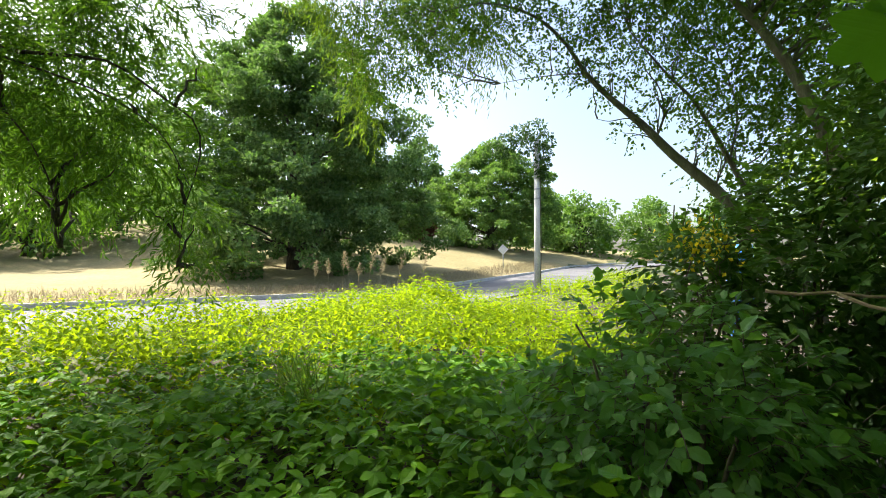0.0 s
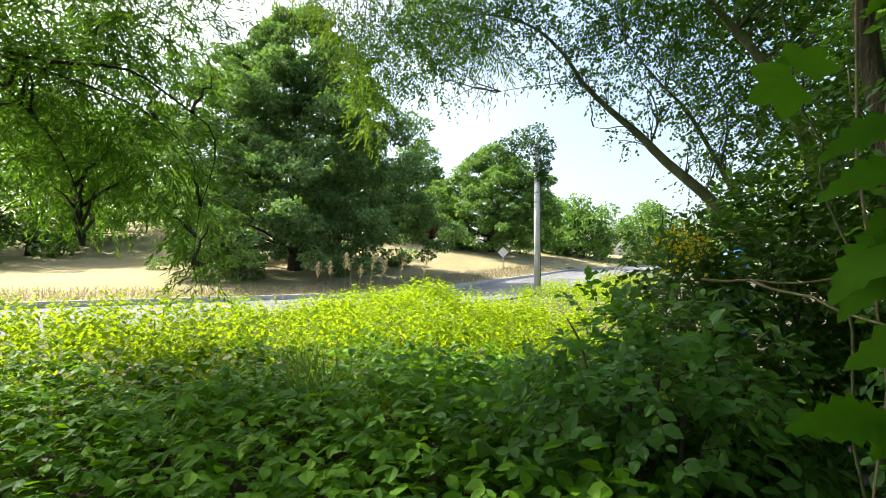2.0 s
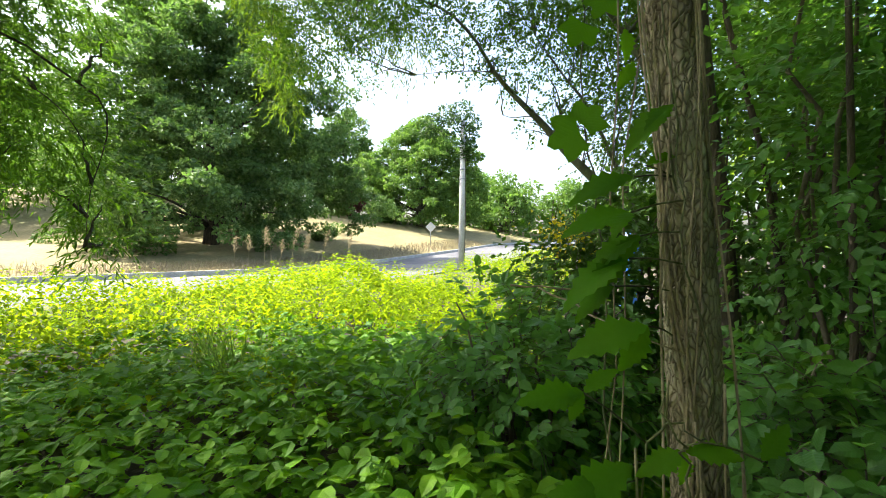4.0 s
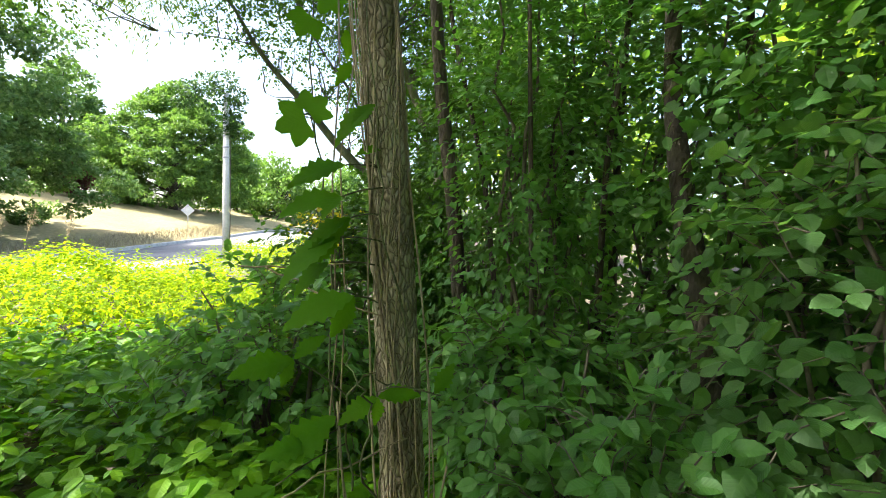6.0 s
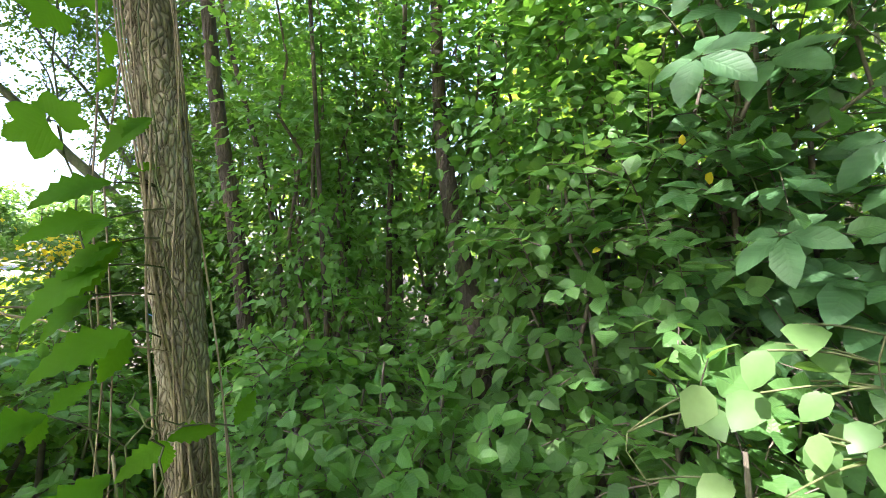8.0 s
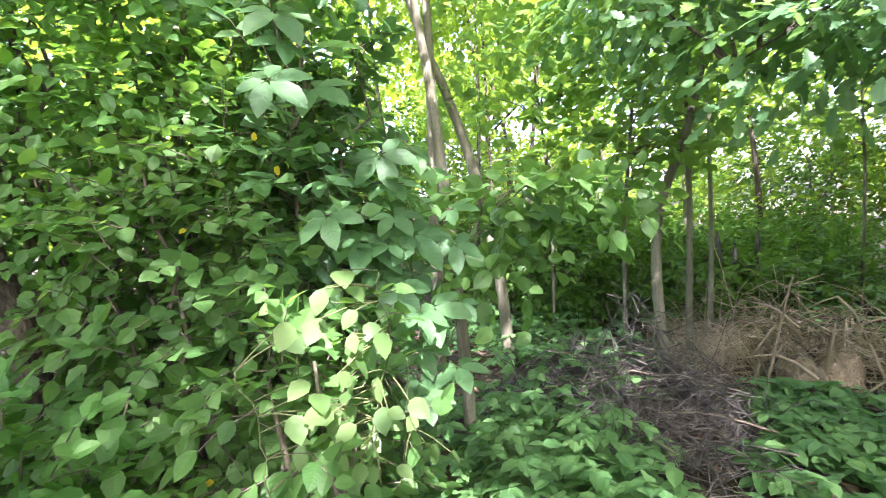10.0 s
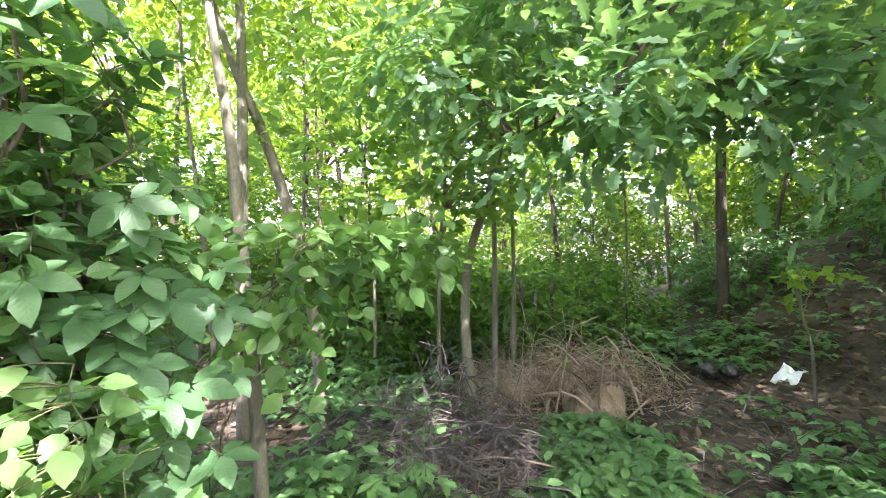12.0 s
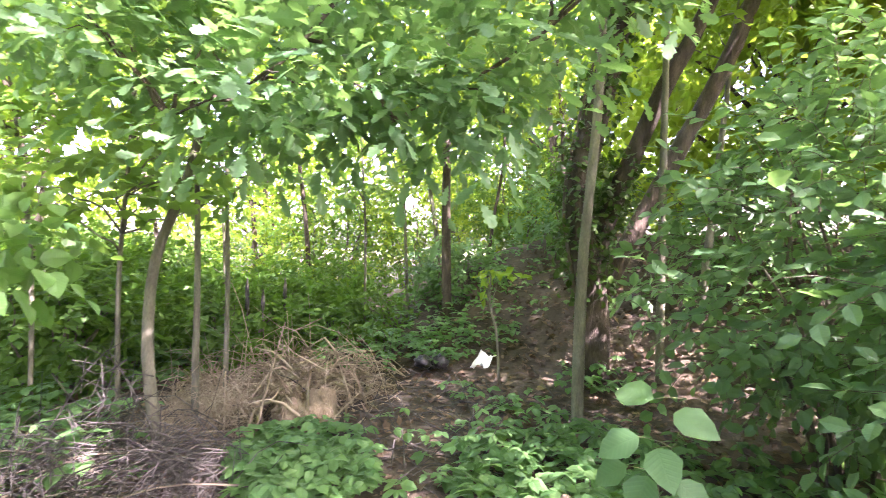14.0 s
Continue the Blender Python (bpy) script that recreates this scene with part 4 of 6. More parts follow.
for n, (x, y) in enumerate(stalk_xy):
    z0 = float(ground_z(np.array([x]), np.array([y]))[0])
    H = rs.uniform(1.2, 1.6)
    st = thing("dock_plant", "tall dry dock stalk with feathery beige seed head", "weed", (x, y, z0), "dry stalks by the road")
    lx, ly = rs.normal(0, .12, 2)
    ln = curve_pts([(x, y, z0), (x + lx * .4, y + ly * .4, z0 + H * .6), (x + lx, y + ly, z0 + H)], 8)
    part("stalk", Heap().tube(ln, [0.008, 0.003], 4), M["seed_head"], st)
    m = 170
    u = rs.uniform(0.58, 1.0, m)
    p = np.stack([np.interp(u, np.linspace(0, 1, 8), ln[:, c]) for c in range(3)], -1) + rs.normal(0, 1, (m, 3)) * (0.05 * np.sin(np.pi * (u - .55) / .5))[:, None]
    tagged(part("seed_head", Heap().add(*leaves(PLAIN, p, rand_dirs(rs, m, .5), rand_dirs(rs, m), 0.034)), M["seed_head"], st), kind="stuff")

# dry grass along the far kerb
n = 9000
yy = rs.uniform(2, 40, n)
kl = kerb_line(yy, -0.35)
p = kl + np.stack([rs.uniform(-2.2, 0.25, n), np.zeros(n), np.zeros(n)], -1)
p[:, 2] = ground_z(p[:, 0], p[:, 1])
bulk("dry_verge_grass", "short straw-coloured grass along the kerb", "grass",
     [leaves(BLADE, p, np.stack([rs.normal(0, .4, n), rs.normal(0, .4, n), np.ones(n)], -1), rs.normal(0, 1, (n, 3)), rs.uniform(.12, .4, n))], M["dry_grass"])

# ---------------------------------------------------------------- the shrubs along the wood's edge
# dogwood and hazel use the undergrowth leaf, whose colour is darkened for deep shade
shrub("dogwood_bush", "arching bush at the wood edge, leaves coloured dark for shade", (1.6, 3.36), (0.81, 0.66, 1.92), "undergrowth", SIMPLE, 0.07, 1300, 61, stems=14, wood=False, length=0.2)
shrub("bramble_mound", "low dark mound of bramble shoots", (0.85, 2.34), (0.69, 0.54, 1.18), "shrub", MID, 0.064, 620, 62, stems=12, droop=0.45, length=0.2)
shrub("hazel_bush", "tall leafy bush filling the wood edge", (2.38, 3), (0.84, 0.72, 3.06), "undergrowth", PLAIN, 0.06, 1900, 63, wood=False, length=0.2)
shrub("privet_bush", "dense wall of glossy oval green leaves", (2.59, 1.86), (0.6, 0.66, 3.18), "shrub", SIMPLE, 0.058, 1500, 64, stems=12, wood=False, length=0.26)
shrub("privet_bush", "loose veil of small green leaves before the trunks", (1.99, 1.86), (0.48, 0.36, 3.42), "shrub", SIMPLE, 0.055, 750, 95, stems=8, wood=False, shell=0.1, length=0.26)
shrub("bramble_mound", "low mound of bramble leaves beside a trunk", (1.78, 1.38), (0.45, 0.45, 1.12), "shrub", MID, 0.06, 560, 66, droop=0.45, stems=8, length=0.2)
shrub("privet_bush", "dense wall of glossy oval green leaves", (2.62, 0.95), (0.5, 0.62, 3.2), "shrub", MID, 0.062, 1150, 65, stems=12, wood=False, length=0.28)
shrub("privet_bush", "dense wall of glossy oval green leaves", (2.6, 0.42), (0.42, 0.45, 3.0), "shrub", MID, 0.062, 700, 96, stems=10, wood=False, length=0.28)
shrub("pale_bush", "pale green leafy bush in a patch of sun", (2.25, 0.42), (0.42, 0.55, 1.75), "pale_bush", BROAD, 0.06, 760, 67, droop=0.35, length=0.26)
shrub("pale_bush", "small pale green bush with sunlit leaves", (1.72, 0.02), (0.22, 0.2, 1.1), "pale_bush", BROAD, 0.062, 120, 68, droop=0.4, length=0.24)
shrub("creeper_mound", "low mound of creeper leaves on the ground", (1.62, 0.72), (0.34, 0.4, 0.95), "shrub", MID, 0.06, 330, 69, droop=0.45, stems=6, length=0.24)
shrub("creeper_mound", "tall tangle of five-part creeper leaves", (2.3, 0.06), (0.26, 0.24, 2.4), "creeper", MID, 0.085, 240, 70, droop=0.4, length=0.3)

# ---------------------------------------------------------------- trunks by the path
# the bark trunk
rs = np.random.RandomState(71)
TB = np.array((1.09, 0.78, 0.0))
trunk_line = curve_pts([TB - UP * 0.1, (1.07, 0.79, 0.6), (1.032, 0.83, 1.43), (0.998, 0.85, 1.95), (0.965, 0.87, 2.6), (0.95, 0.95, 4.2), (1.0, 1.2, 6.2)], 420)
sides = 72
th = np.arange(sides) * 2 * np.pi / sides
u = np.linspace(0, 1, 420)
rad = np.interp(u, [0, .08, .5, 1], [0.062, 0.048, 0.042, 0.028])
ring = []
for n, (c, r0) in enumerate(zip(trunk_line, rad)):
    row = []
    for a in th:
        q = Vector((math.cos(a) * 2.6, math.sin(a) * 2.6, c[2] * 5.5))
        w = q + Vector((noise.noise(q * 1.3), noise.noise(q * 1.3 + Vector((9, 0, 0))), 0)) * 0.5
        ridge = 1 - abs(noise.noise(Vector((w.x * 1.5, w.y * 1.5, w.z * 2.4)))) * 2.4
        plate = noise.noise(Vector((w.x * 2.6, w.y * 2.6, w.z * 6.5)))
        row.append(r0 * (1 + 0.13 * max(0, 0.5 - max(0, 1 - ridge) * 1.4) + 0.09 * plate + 0.03 * noise.noise(q * 0.5)))
    ring.append(np.stack([c[0] + np.array(row) * np.cos(th), c[1] + np.array(row) * np.sin(th), np.full(sides, c[2])], -1))
i, j = np.meshgrid(np.arange(sides), np.arange(419))
a, b = (j * sides + i).ravel(), (j * sides + (i + 1) % sides).ravel()
bark_tree = thing("locust_tree", "young tree with rough furrowed grey-brown bark", "tree", tuple(TB), "wood trees")
part("trunk", mesh_from("trunk", np.concatenate(ring), None, np.stack([a, b, b + sides, a + sides], -1)), M["furrowed"], bark_tree)
# crown of the bark tree, over the path
h = Heap()
for b, n in (((0.4, 0.9, 6.0, 2.0, 1.9, 0.8), 280), ((2.2, 2.4, 6.2, 2.0, 2.2, 0.8), 60)):
    b = np.array(b)
    d = rand_dirs(rs, n)
    p = b[:3] + d * b[3:] * (rs.uniform(.1, 1, n) ** .5)[:, None]
    h.add(*sprays(rs, p, d * .6 + rs.normal(0, .6, p.shape), UP + rs.normal(0, .4, p.shape), rs.uniform(.35, .7, n), 8, PLAIN, 0.15, 55, .3))
    for c in p[:9]:
        part("limb", Heap().tube(limb_line(trunk_line[-1 - rs.randint(110)], c, .08, 7, rs, .1), [0.03, 0.006], 5), M["bark"], bark_tree)
part("crown", h, M["canopy"], bark_tree)

# thin dry vine stems up the trunk
rs = np.random.RandomState(72)
climber = thing("climbing_vine", "thin dry vine stems climbing a bark trunk", "vine", tuple(TB))
for n in range(9):
    a0 = rs.uniform(2.8, 5.6)
    pts, z = [], 0.05
    while z < 2.7:
        c = np.array([np.interp(z, trunk_line[:, 2], trunk_line[:, k]) for k in (0, 1)])
        r = 0.046 + (0.025 * abs(math.sin(2.1 * z + n)) if n > 2 else 0.003)
        a = a0 + 0.9 * math.sin(1.7 * z + 2 * n) + rs.normal(0, .08)
        pts.append((c[0] + r * math.cos(a), c[1] + r * math.sin(a), z))
        z += 0.22
    part("stem", Heap().tube(curve_pts(pts, 44), [rs.uniform(.0022, .0036), 0.0014], 5), M["dry_stem"], climber)

# hanging vine with large lobed leaves beside the trunk: every leaf a part
vine_leaf = {}
for key, shp in (("lobed", LOBED), ("toothed", VINE)):
    vine_leaf[key] = flat_leaf("leaf", shp)
    vine_leaf[key].materials.append(M["vine"])


def leaf_pose(p, along, normal, size):
    y = Vector(along).normalized()
    x = y.cross(Vector(normal)).normalized()
    z = x.cross(y)
    m = Matrix((x, y, z)).transposed().to_4x4()
    return Matrix.Translation(p) @ m @ Matrix.Scale(size, 4)


def vine_plant(label, stems, spots, group=""):
    """A climber: stems, and single leaves (place, along, normal, size, shape)."""
    v = thing("vine_plant", label, "vine", stems[0][0], group)
    inv = Matrix.Translation(-Vector(stems[0][0]))
    lines = []
    for s in stems:
        c = curve_pts(s, 30)
        c[1:] += np.cumsum(rs.normal(0, .011, (29, 3)), 0) * np.array([1, 1, .3])
        lines.append(c)
        part("stem", Heap().tube(c, [0.0030, 0.0013], 5), M["green_stem"], v)
    allp = np.vstack(lines)
    for p, al, nm, sz, shp in spots:
        near = allp[np.argmin(np.linalg.norm(allp - np.array(p), axis=1))]
        if np.linalg.norm(near - np.array(p)) < 0.5:
            part("leaf_stalk", Heap().tube(limb_line(near, p, .05, 6), 0.0016, 4), M["green_stem"], v)
        ob = new("leaf", vine_leaf[shp])
        ob.parent, ob.matrix_parent_inverse = v, inv
        ob.matrix_basis = leaf_pose(p, al, nm, sz)
    return v


rs = np.random.RandomState(73)


def compound(base, al, nm, size, shape="toothed"):
    """Three leaflets from one point."""
    al, nm = unit(al), unit(nm)
    sd = unit(np.cross(al, nm))
    b = np.array(base, float)
    out = [(tuple(b + al * size * .25), al, nm + rs.normal(0, .15, 3), size, shape)]
    for sg in (1, -1):
        d = al * .45 + sd * sg * .9 + rs.normal(0, .1, 3)
        out.append((tuple(b), d, nm + rs.normal(0, .2, 3), size * rs.uniform(.7, .85), shape))
    return out


spots = [((.86, .98, 1.68), (.5, 0, .5), (-.2, -1, .2), .07, "lobed"), ((.875, .98, 1.675), (-.8, 0, -.3), (-.1, -1, .2), .085, "lobed")]
for base, al, size in [((.95, .8, 1.565), (.6, -.1, .35), .07), ((.93, .8, 1.545), (-.9, -.1, -.2), .14), ((.92, .78, 1.48), (-.9, -.15, -.12), .14), ((.94, .79, 1.44), (-.85, 0, -.4), .13),
                       ((.92, .79, 1.40), (-.85, -.3, -.38), .17), ((.94, .74, 1.29), (-.9, -.15, -.2), .16), ((.98, .76, 1.66), (-.7, -.1, -.5), .13), ((.9, .8, 1.35), (-.8, -.1, -.5), .11),
                       ((.83, .69, 1.19), (-1, -.3, -.02), .12), ((.83, .69, 1.19), (.5, .1, .45), .08), ((.83, .69, 1.19), (-.3, -.1, -.5), .06),
                       ((.97, .66, 1.12), (.8, -.2, .15), .09), ((.97, .66, 1.12), (-.7, -.2, -.25), .09), ((.97, .66, 1.12), (0, -.2, -.9), .06), ((1.08, .67, 1.11), (.5, 0, .7), .08),
                       ((.9, .67, 1.09), (-.9, -.3, -.4), .15), ((.86, .66, 1.05), (-.8, -.2, .1), .10), ((.8, .64, 1.0), (-.8, -.1, -.3), .12), ((.95, .65, .98), (-.4, -.5, -.5), .10), ((.88, .6, .95), (-.7, -.3, -.2), .12),
                       ((.74, .6, .95), (-.7, -.3, -.4), .10), ((.8, .58, .88), (-.6, -.4, -.3), .12)]:
    spots.append((base, al, (rs.normal(0, .2), rs.uniform(-.9, -.3), .7), size * .85, "toothed"))
    if size > .1:
        spots.append((base, np.array(al) + rs.normal(0, .35, 3) + np.array((0, 0, -.35)), (rs.normal(0, .3), -.6, .8), size * .55, "toothed"))
for base in [(.93, 1.0, 1.98), (.9, 1.02, 2.06), (.88, 1.0, 1.92), (.95, .96, 1.88), (.92, .98, 2.15), (.97, .9, 2.02), (.9, .95, 2.25), (.98, .93, 2.35), (.95, .88, 1.78)]:
    spots.append((base, (rs.normal(-.2, .4), -.1, rs.normal(-.7, .2)), (rs.normal(0, .3), -1, .2), rs.uniform(.06, .09), "lobed" if base[2] > 1.9 else "toothed"))
vine_plant("climbing vine with large soft green leaves by a trunk",
           [[(.98, .88, 0.0), (.96, .88, .8), (.945, .87, 1.4), (.93, .88, 1.9), (.93, .95, 2.7)],
            [(1.0, .86, 0.0), (.97, .82, .7), (.94, .79, 1.2), (.94, .8, 1.6), (.96, .86, 2.2)],
            [(1.0, .8, 0.0), (.97, .7, .6), (.9, .67, 1.05), (.83, .69, 1.19)],
            [(1.05, .8, 0.0), (.98, .7, .7), (.97, .66, 1.12), (1.08, .67, 1.11)],
            [(.97, .9, 0.0), (.95, .93, 1.1), (.9, .97, 1.6), (.89, 1.0, 2.1), (.9, 1.0, 2.8)]], spots)

# dry stalks leaning across beside the trunk
rs = np.random.RandomState(74)
stalks = thing("dry_stalks", "thin dry stalks leaning beside a bark trunk", "weed", (0.95, 0.9, 0.0))
for a, b in [((.72, 1.0, 1.33), (1.0, .93, 1.34)), ((.78, .95, 1.33), (1.01, .76, 1.24)), ((1.0, .7, 1.15), (.96, .75, .3)), ((.9, .66, 1.12), (.98, .72, .1)), ((.7, .62, .95), (1.05, .74, 1.0)), ((1.06, .74, 1.2), (1.12, .72, .2)), ((.93, .9, 2.5), (.96, .86, .0)), ((.9, .93, 2.4), (.93, .92, .0)), ((1.12, .7, .95), (1.02, .7, .05))]:
    part("stalk", Heap().tube(limb_line(a, b, rs.uniform(-.04, .04), 9, rs, .05), [0.0024, 0.0014], 5), M["dry_stem"], stalks)

# other trunks of the wood's edge
wood_tree("hazel_tree", "dark narrow trunk half hidden in leaves", [(1.87, 2.28, -0.05), (1.79, 2.32, 1.33), (1.69, 2.36, 2.26), (1.66, 2.4, 3.06), (1.78, 2.46, 3.9)],
          [0.048, 0.039, 0.027], [(1.9, 2.52, 4.03, 1.14, 1.08, 0.72), (2.68, 2.04, 4.03, 1.08, 1.08, 0.78)], "canopy", PLAIN, 0.085, 260, 81, "dark_bark", length=0.27)
wood_tree("hazel_tree", "brown leaning trunk half hidden in leaves", [(2.17, 0.87, -0.05), (2.17, 0.99, 0.99), (2.23, 1.15, 1.49), (2.32, 1.32, 2.1), (2.5, 1.5, 3.25)],
          [0.054, 0.045, 0.024], [(2.92, 1.2, 3.79, 1.08, 1.14, 0.72), (3.04, 0.12, 3.67, 1.08, 1.02, 0.78)], "canopy", PLAIN, 0.085, 260, 82, "dark_bark", length=0.27)
for n, (x, y, r) in enumerate([(2.05, 2.1, .018), (2.32, 2.34, .027), (2.2, 1.62, .018), (1.9, 1.62, .014), (2.62, 1.98, .03), (3.16, 2.64, .036), (3.52, 1.56, .042), (2.8, 1.3, .024)]):
    q = rs.normal(0, .2, 4)
    wood_tree("young_tree", "bare young tree in the thicket", [(x, y, -0.05), (x + q[0] * .4, y + q[1] * .4, 1.6), (x + q[0], y + q[1], 3.2), (x + q[2] * 2, y + q[3] * 2, 5.5)], [r, r * .7, r * .35], [(x + q[2] * 2, y + q[3] * 2, 5.4, .7, .7, .6)], "canopy", PLAIN, 0.1, 50, 90 + n, "dark_bark", "thicket stems", sides=8)

# ---------------------------------------------------------------- the clearing
# laid out on its own axes, then turned to its place beside the path
CLEARING = Matrix.Translation((0.558, -0.374, 0)) @ Matrix.Rotation(radians(-4.1), 4, "Z") @ Matrix.Translation((-0.335, 0.591, 0))
built_before = set(scene.objects)
sap = [
    ("slim grey-green sapling in the clearing", [(2.63, -0.64, 0.0), (2.63, -0.63, 0.6), (2.63, -0.59, 1.36), (2.73, -0.54, 2.11), (2.73, -0.48, 2.6), (2.75, -0.3, 4.6)], .032, [(2.8, -0.3, 4.9, 1.3, 1.3, 1.0)], 420),
    ("slim leaning sapling in the clearing", [(3.9, -1.1, 0.0), (3.9, -1.1, 0.5), (3.91, -1.04, 1.13), (3.92, -0.87, 1.93), (3.93, -0.69, 2.5), (3.93, -0.52, 2.96), (3.95, -0.1, 4.6)], .045, [(4.0, 0.0, 4.8, 1.4, 1.3, 1.0)], 420),
    ("dark upright sapling behind a leaning one", [(3.95, -0.55, 0.0), (3.93, -0.58, 1.5), (3.93, -0.62, 2.9), (4.0, -0.6, 5.0)], .045, [(4.0, -0.6, 4.9, .9, .9, .6)], 120),
    ("slim pale sapling beside the brush pile", [(3.23, -2.07, 0.0), (3.23, -2.07, 0.25), (3.3, -2.05, 0.83), (3.37, -2.13, 1.39), (3.27, -2.32, 2.04), (3.15, -2.51, 3.26), (3.1, -2.6, 5.0)], .035, [(3.2, -2.5, 5.0, 1.4, 1.4, 1.0)], 420),
    ("thin pale sapling behind the brush pile", [(3.56, -2.43, 0.0), (3.55, -2.43, 0.6), (3.54, -2.45, 1.5), (3.55, -2.45, 3.6)], .025, [(3.55, -2.45, 3.5, .5, .5, .4)], 70),
    ("thin pale sapling behind the brush pile", [(3.82, -2.77, 0.0), (3.81, -2.77, 0.46), (3.8, -2.79, 1.5), (3.85, -2.8, 3.8)], .021, [(3.85, -2.8, 3.7, .5, .5, .4)], 70),
    ("slender straight sapling with smooth bark", [(1.58, -4.48, 0.0), (1.57, -4.48, 0.3), (1.53, -4.5, 1.3), (1.39, -4.54, 2.9), (1.35, -4.55, 5.2)], .046, [(1.3, -3.5, 5.0, 1.6, 1.5, 1.0)], 500),
    ("slender straight sapling with smooth bark", [(1.28, -5.76, 0.1), (1.27, -5.75, 0.6), (1.22, -5.76, 2.8), (1.14, -5.76, 5.0)], .04, [(0.6, -4.6, 4.8, 1.5, 1.4, 1.0)], 400),
    ("slender leaning sapling with smooth bark", [(1.13, -6.73, 0.4), (1.1, -6.73, 0.6), (0.96, -6.75, 1.9), (0.75, -6.8, 3.9)], .05, [(0.75, -6.8, 4.1, .9, .8, .6)], 110),
    ("bare pale whip of a sapling by the litter", [(2.55, -4.88, 0.05), (2.57, -4.87, 0.55), (2.62, -4.85, .8), (2.66, -4.82, 1.15)], .013, [(2.66, -4.82, 1.12, .12, .12, .1)], 6),
]
for n, (label, line, r, crown, cnt) in enumerate(sap):
    wood_tree("sapling", label, line, [r * 1.1, r, r * .8, r * .35], crown, "canopy", PLAIN, 0.11, cnt, 110 + n, "smooth_bark", "saplings", limbs=7, sides=9)
wood_tree("dark_trunk_tree", "dark straight trunk at the back of the clearing", [(4.11, -6.02, -0.1), (4.11, -6.01, 1.82), (4.1, -6.1, 5.0)], [.075, .065, .045], [(4.4, -6.6, 5.2, 2.2, 2.0, 1.4)], "far_leaf", PLAIN, 0.12, 700, 130, "dark_bark")
# second crown ball stands far from the trunk, added to shade the bank
wood_tree("old_ivy_tree", "thick dark ivy-clad trunk on the bank", [(1.9, -5.6, 0.1), (1.86, -5.52, 0.9), (1.95, -5.47, 2.0), (1.57, -5.6, 3.7), (1.3, -5.6, 5.5)], [.19, .15, .13, .09],
          [(1.6, -5.4, 5.8, 2.2, 1.8, 1.2), (-2.1, -6.2, 4.7, 2.1, 1.8, 1.0)], "canopy", PLAIN, 0.11, 700, 131, "dark_bark",
          forks=[([(1.92, -5.55, 1.0), (1.81, -5.73, 1.6), (1.32, -5.87, 2.84), (0.92, -5.94, 3.6), (0.3, -6.0, 5.0)], (.12, .06)), ([(1.9, -5.9, 0.9), (1.27, -6.39, 2.37), (0.7, -6.47, 3.52), (0.2, -6.5, 5.0)], (.11, .06))])
iv = thing("ivy", "dark ivy clothing a thick trunk", "ivy", (1.9, -5.5, 0.2))
tl = curve_pts([(1.86, -5.52, 0.9), (1.95, -5.47, 2.0), (1.57, -5.6, 3.7), (1.4, -5.6, 4.6)], 60)
cl = np.vstack([tl, curve_pts([(1.81, -5.73, 1.6), (1.6, -5.8, 2.2)], 12)])
part("stem", Heap().tube(tl + np.array((.10, .13, 0)), [0.02, 0.008], 6), M["twig"], iv)
part("foliage", Heap().add(*clump_leaves(rs, cl + rs.normal(0, .04, cl.shape), np.full(len(cl), .26), 45, BROAD, 0.07, 1.0)), M["ivy"], iv)

# another added sun blocker, its crown set to darken the bank
wood_tree("canopy_tree", "tall leafy tree added to shade the bank", [(-3.6, -8.0, 0.8), (-3.4, -7.9, 3.0), (-2.8, -7.6, 5.5), (-2.0, -7.4, 7.0)], [0.2, 0.16, 0.1, 0.04],
          [(-2.0, -7.6, 6.2, 2.4, 2.2, 1.1), (-0.4, -5.6, 6.4, 2.0, 1.8, 1.0), (-1.4, -4.0, 6.8, 2.0, 1.8, 1.0), (0.8, -7.6, 5.6, 1.8, 1.6, 1.0)], "canopy", PLAIN, 0.14, 2500, 46, "bark", limbs=4, per=8)
# young maples with light layered foliage between the saplings
for n, (line, crown) in enumerate([
        ([(3.7, -2.0, 0.0), (3.65, -2.0, 1.2), (3.55, -2.05, 2.2), (3.5, -2.1, 3.4)], [(3.35, -2.05, 2.05, .55, .5, .16), (3.2, -1.75, 1.75, .4, .35, .12), (3.5, -2.5, 1.95, .45, .4, .14), (3.4, -2.15, 2.5, .75, .7, .18), (3.6, -1.9, 2.95, .8, .8, .2)]),
        ([(4.6, -1.7, 0.0), (4.5, -1.7, 1.4), (4.45, -1.6, 2.6), (4.4, -1.5, 3.8)], [(4.4, -1.6, 2.0, .6, .5, .16), (4.3, -1.3, 2.5, .7, .6, .18), (4.5, -2.1, 2.7, .7, .7, .2), (4.4, -1.6, 3.3, .9, .9, .25)]),
        ([(5.2, -3.4, 0.0), (5.15, -3.4, 1.5), (5.1, -3.3, 2.8), (5.1, -3.3, 4.0)], [(5.1, -3.2, 2.2, .7, .7, .18), (4.9, -3.6, 2.7, .8, .8, .2), (5.2, -2.9, 3.2, .9, .9, .25), (5.5, -4.2, 2.6, .8, .8, .2)]),
        ([(4.7, -5.0, 0.1), (4.65, -5.0, 1.6), (4.6, -4.9, 2.9), (4.6, -4.9, 4.2)], [(4.5, -4.9, 2.3, .7, .7, .18), (4.3, -5.2, 2.8, .8, .8, .2), (4.9, -4.6, 3.3, .9, .9, .25)])]):
    wood_tree("young_maple", "young maple with light layered leaves in the clearing", line, [.018, .014, .006], crown, "light_maple", LOBED, 0.085, 210, 400 + n, "smooth_bark", "young maples", per=5, length=0.34, limbs=4, droop=0.12, jitter=0.3)
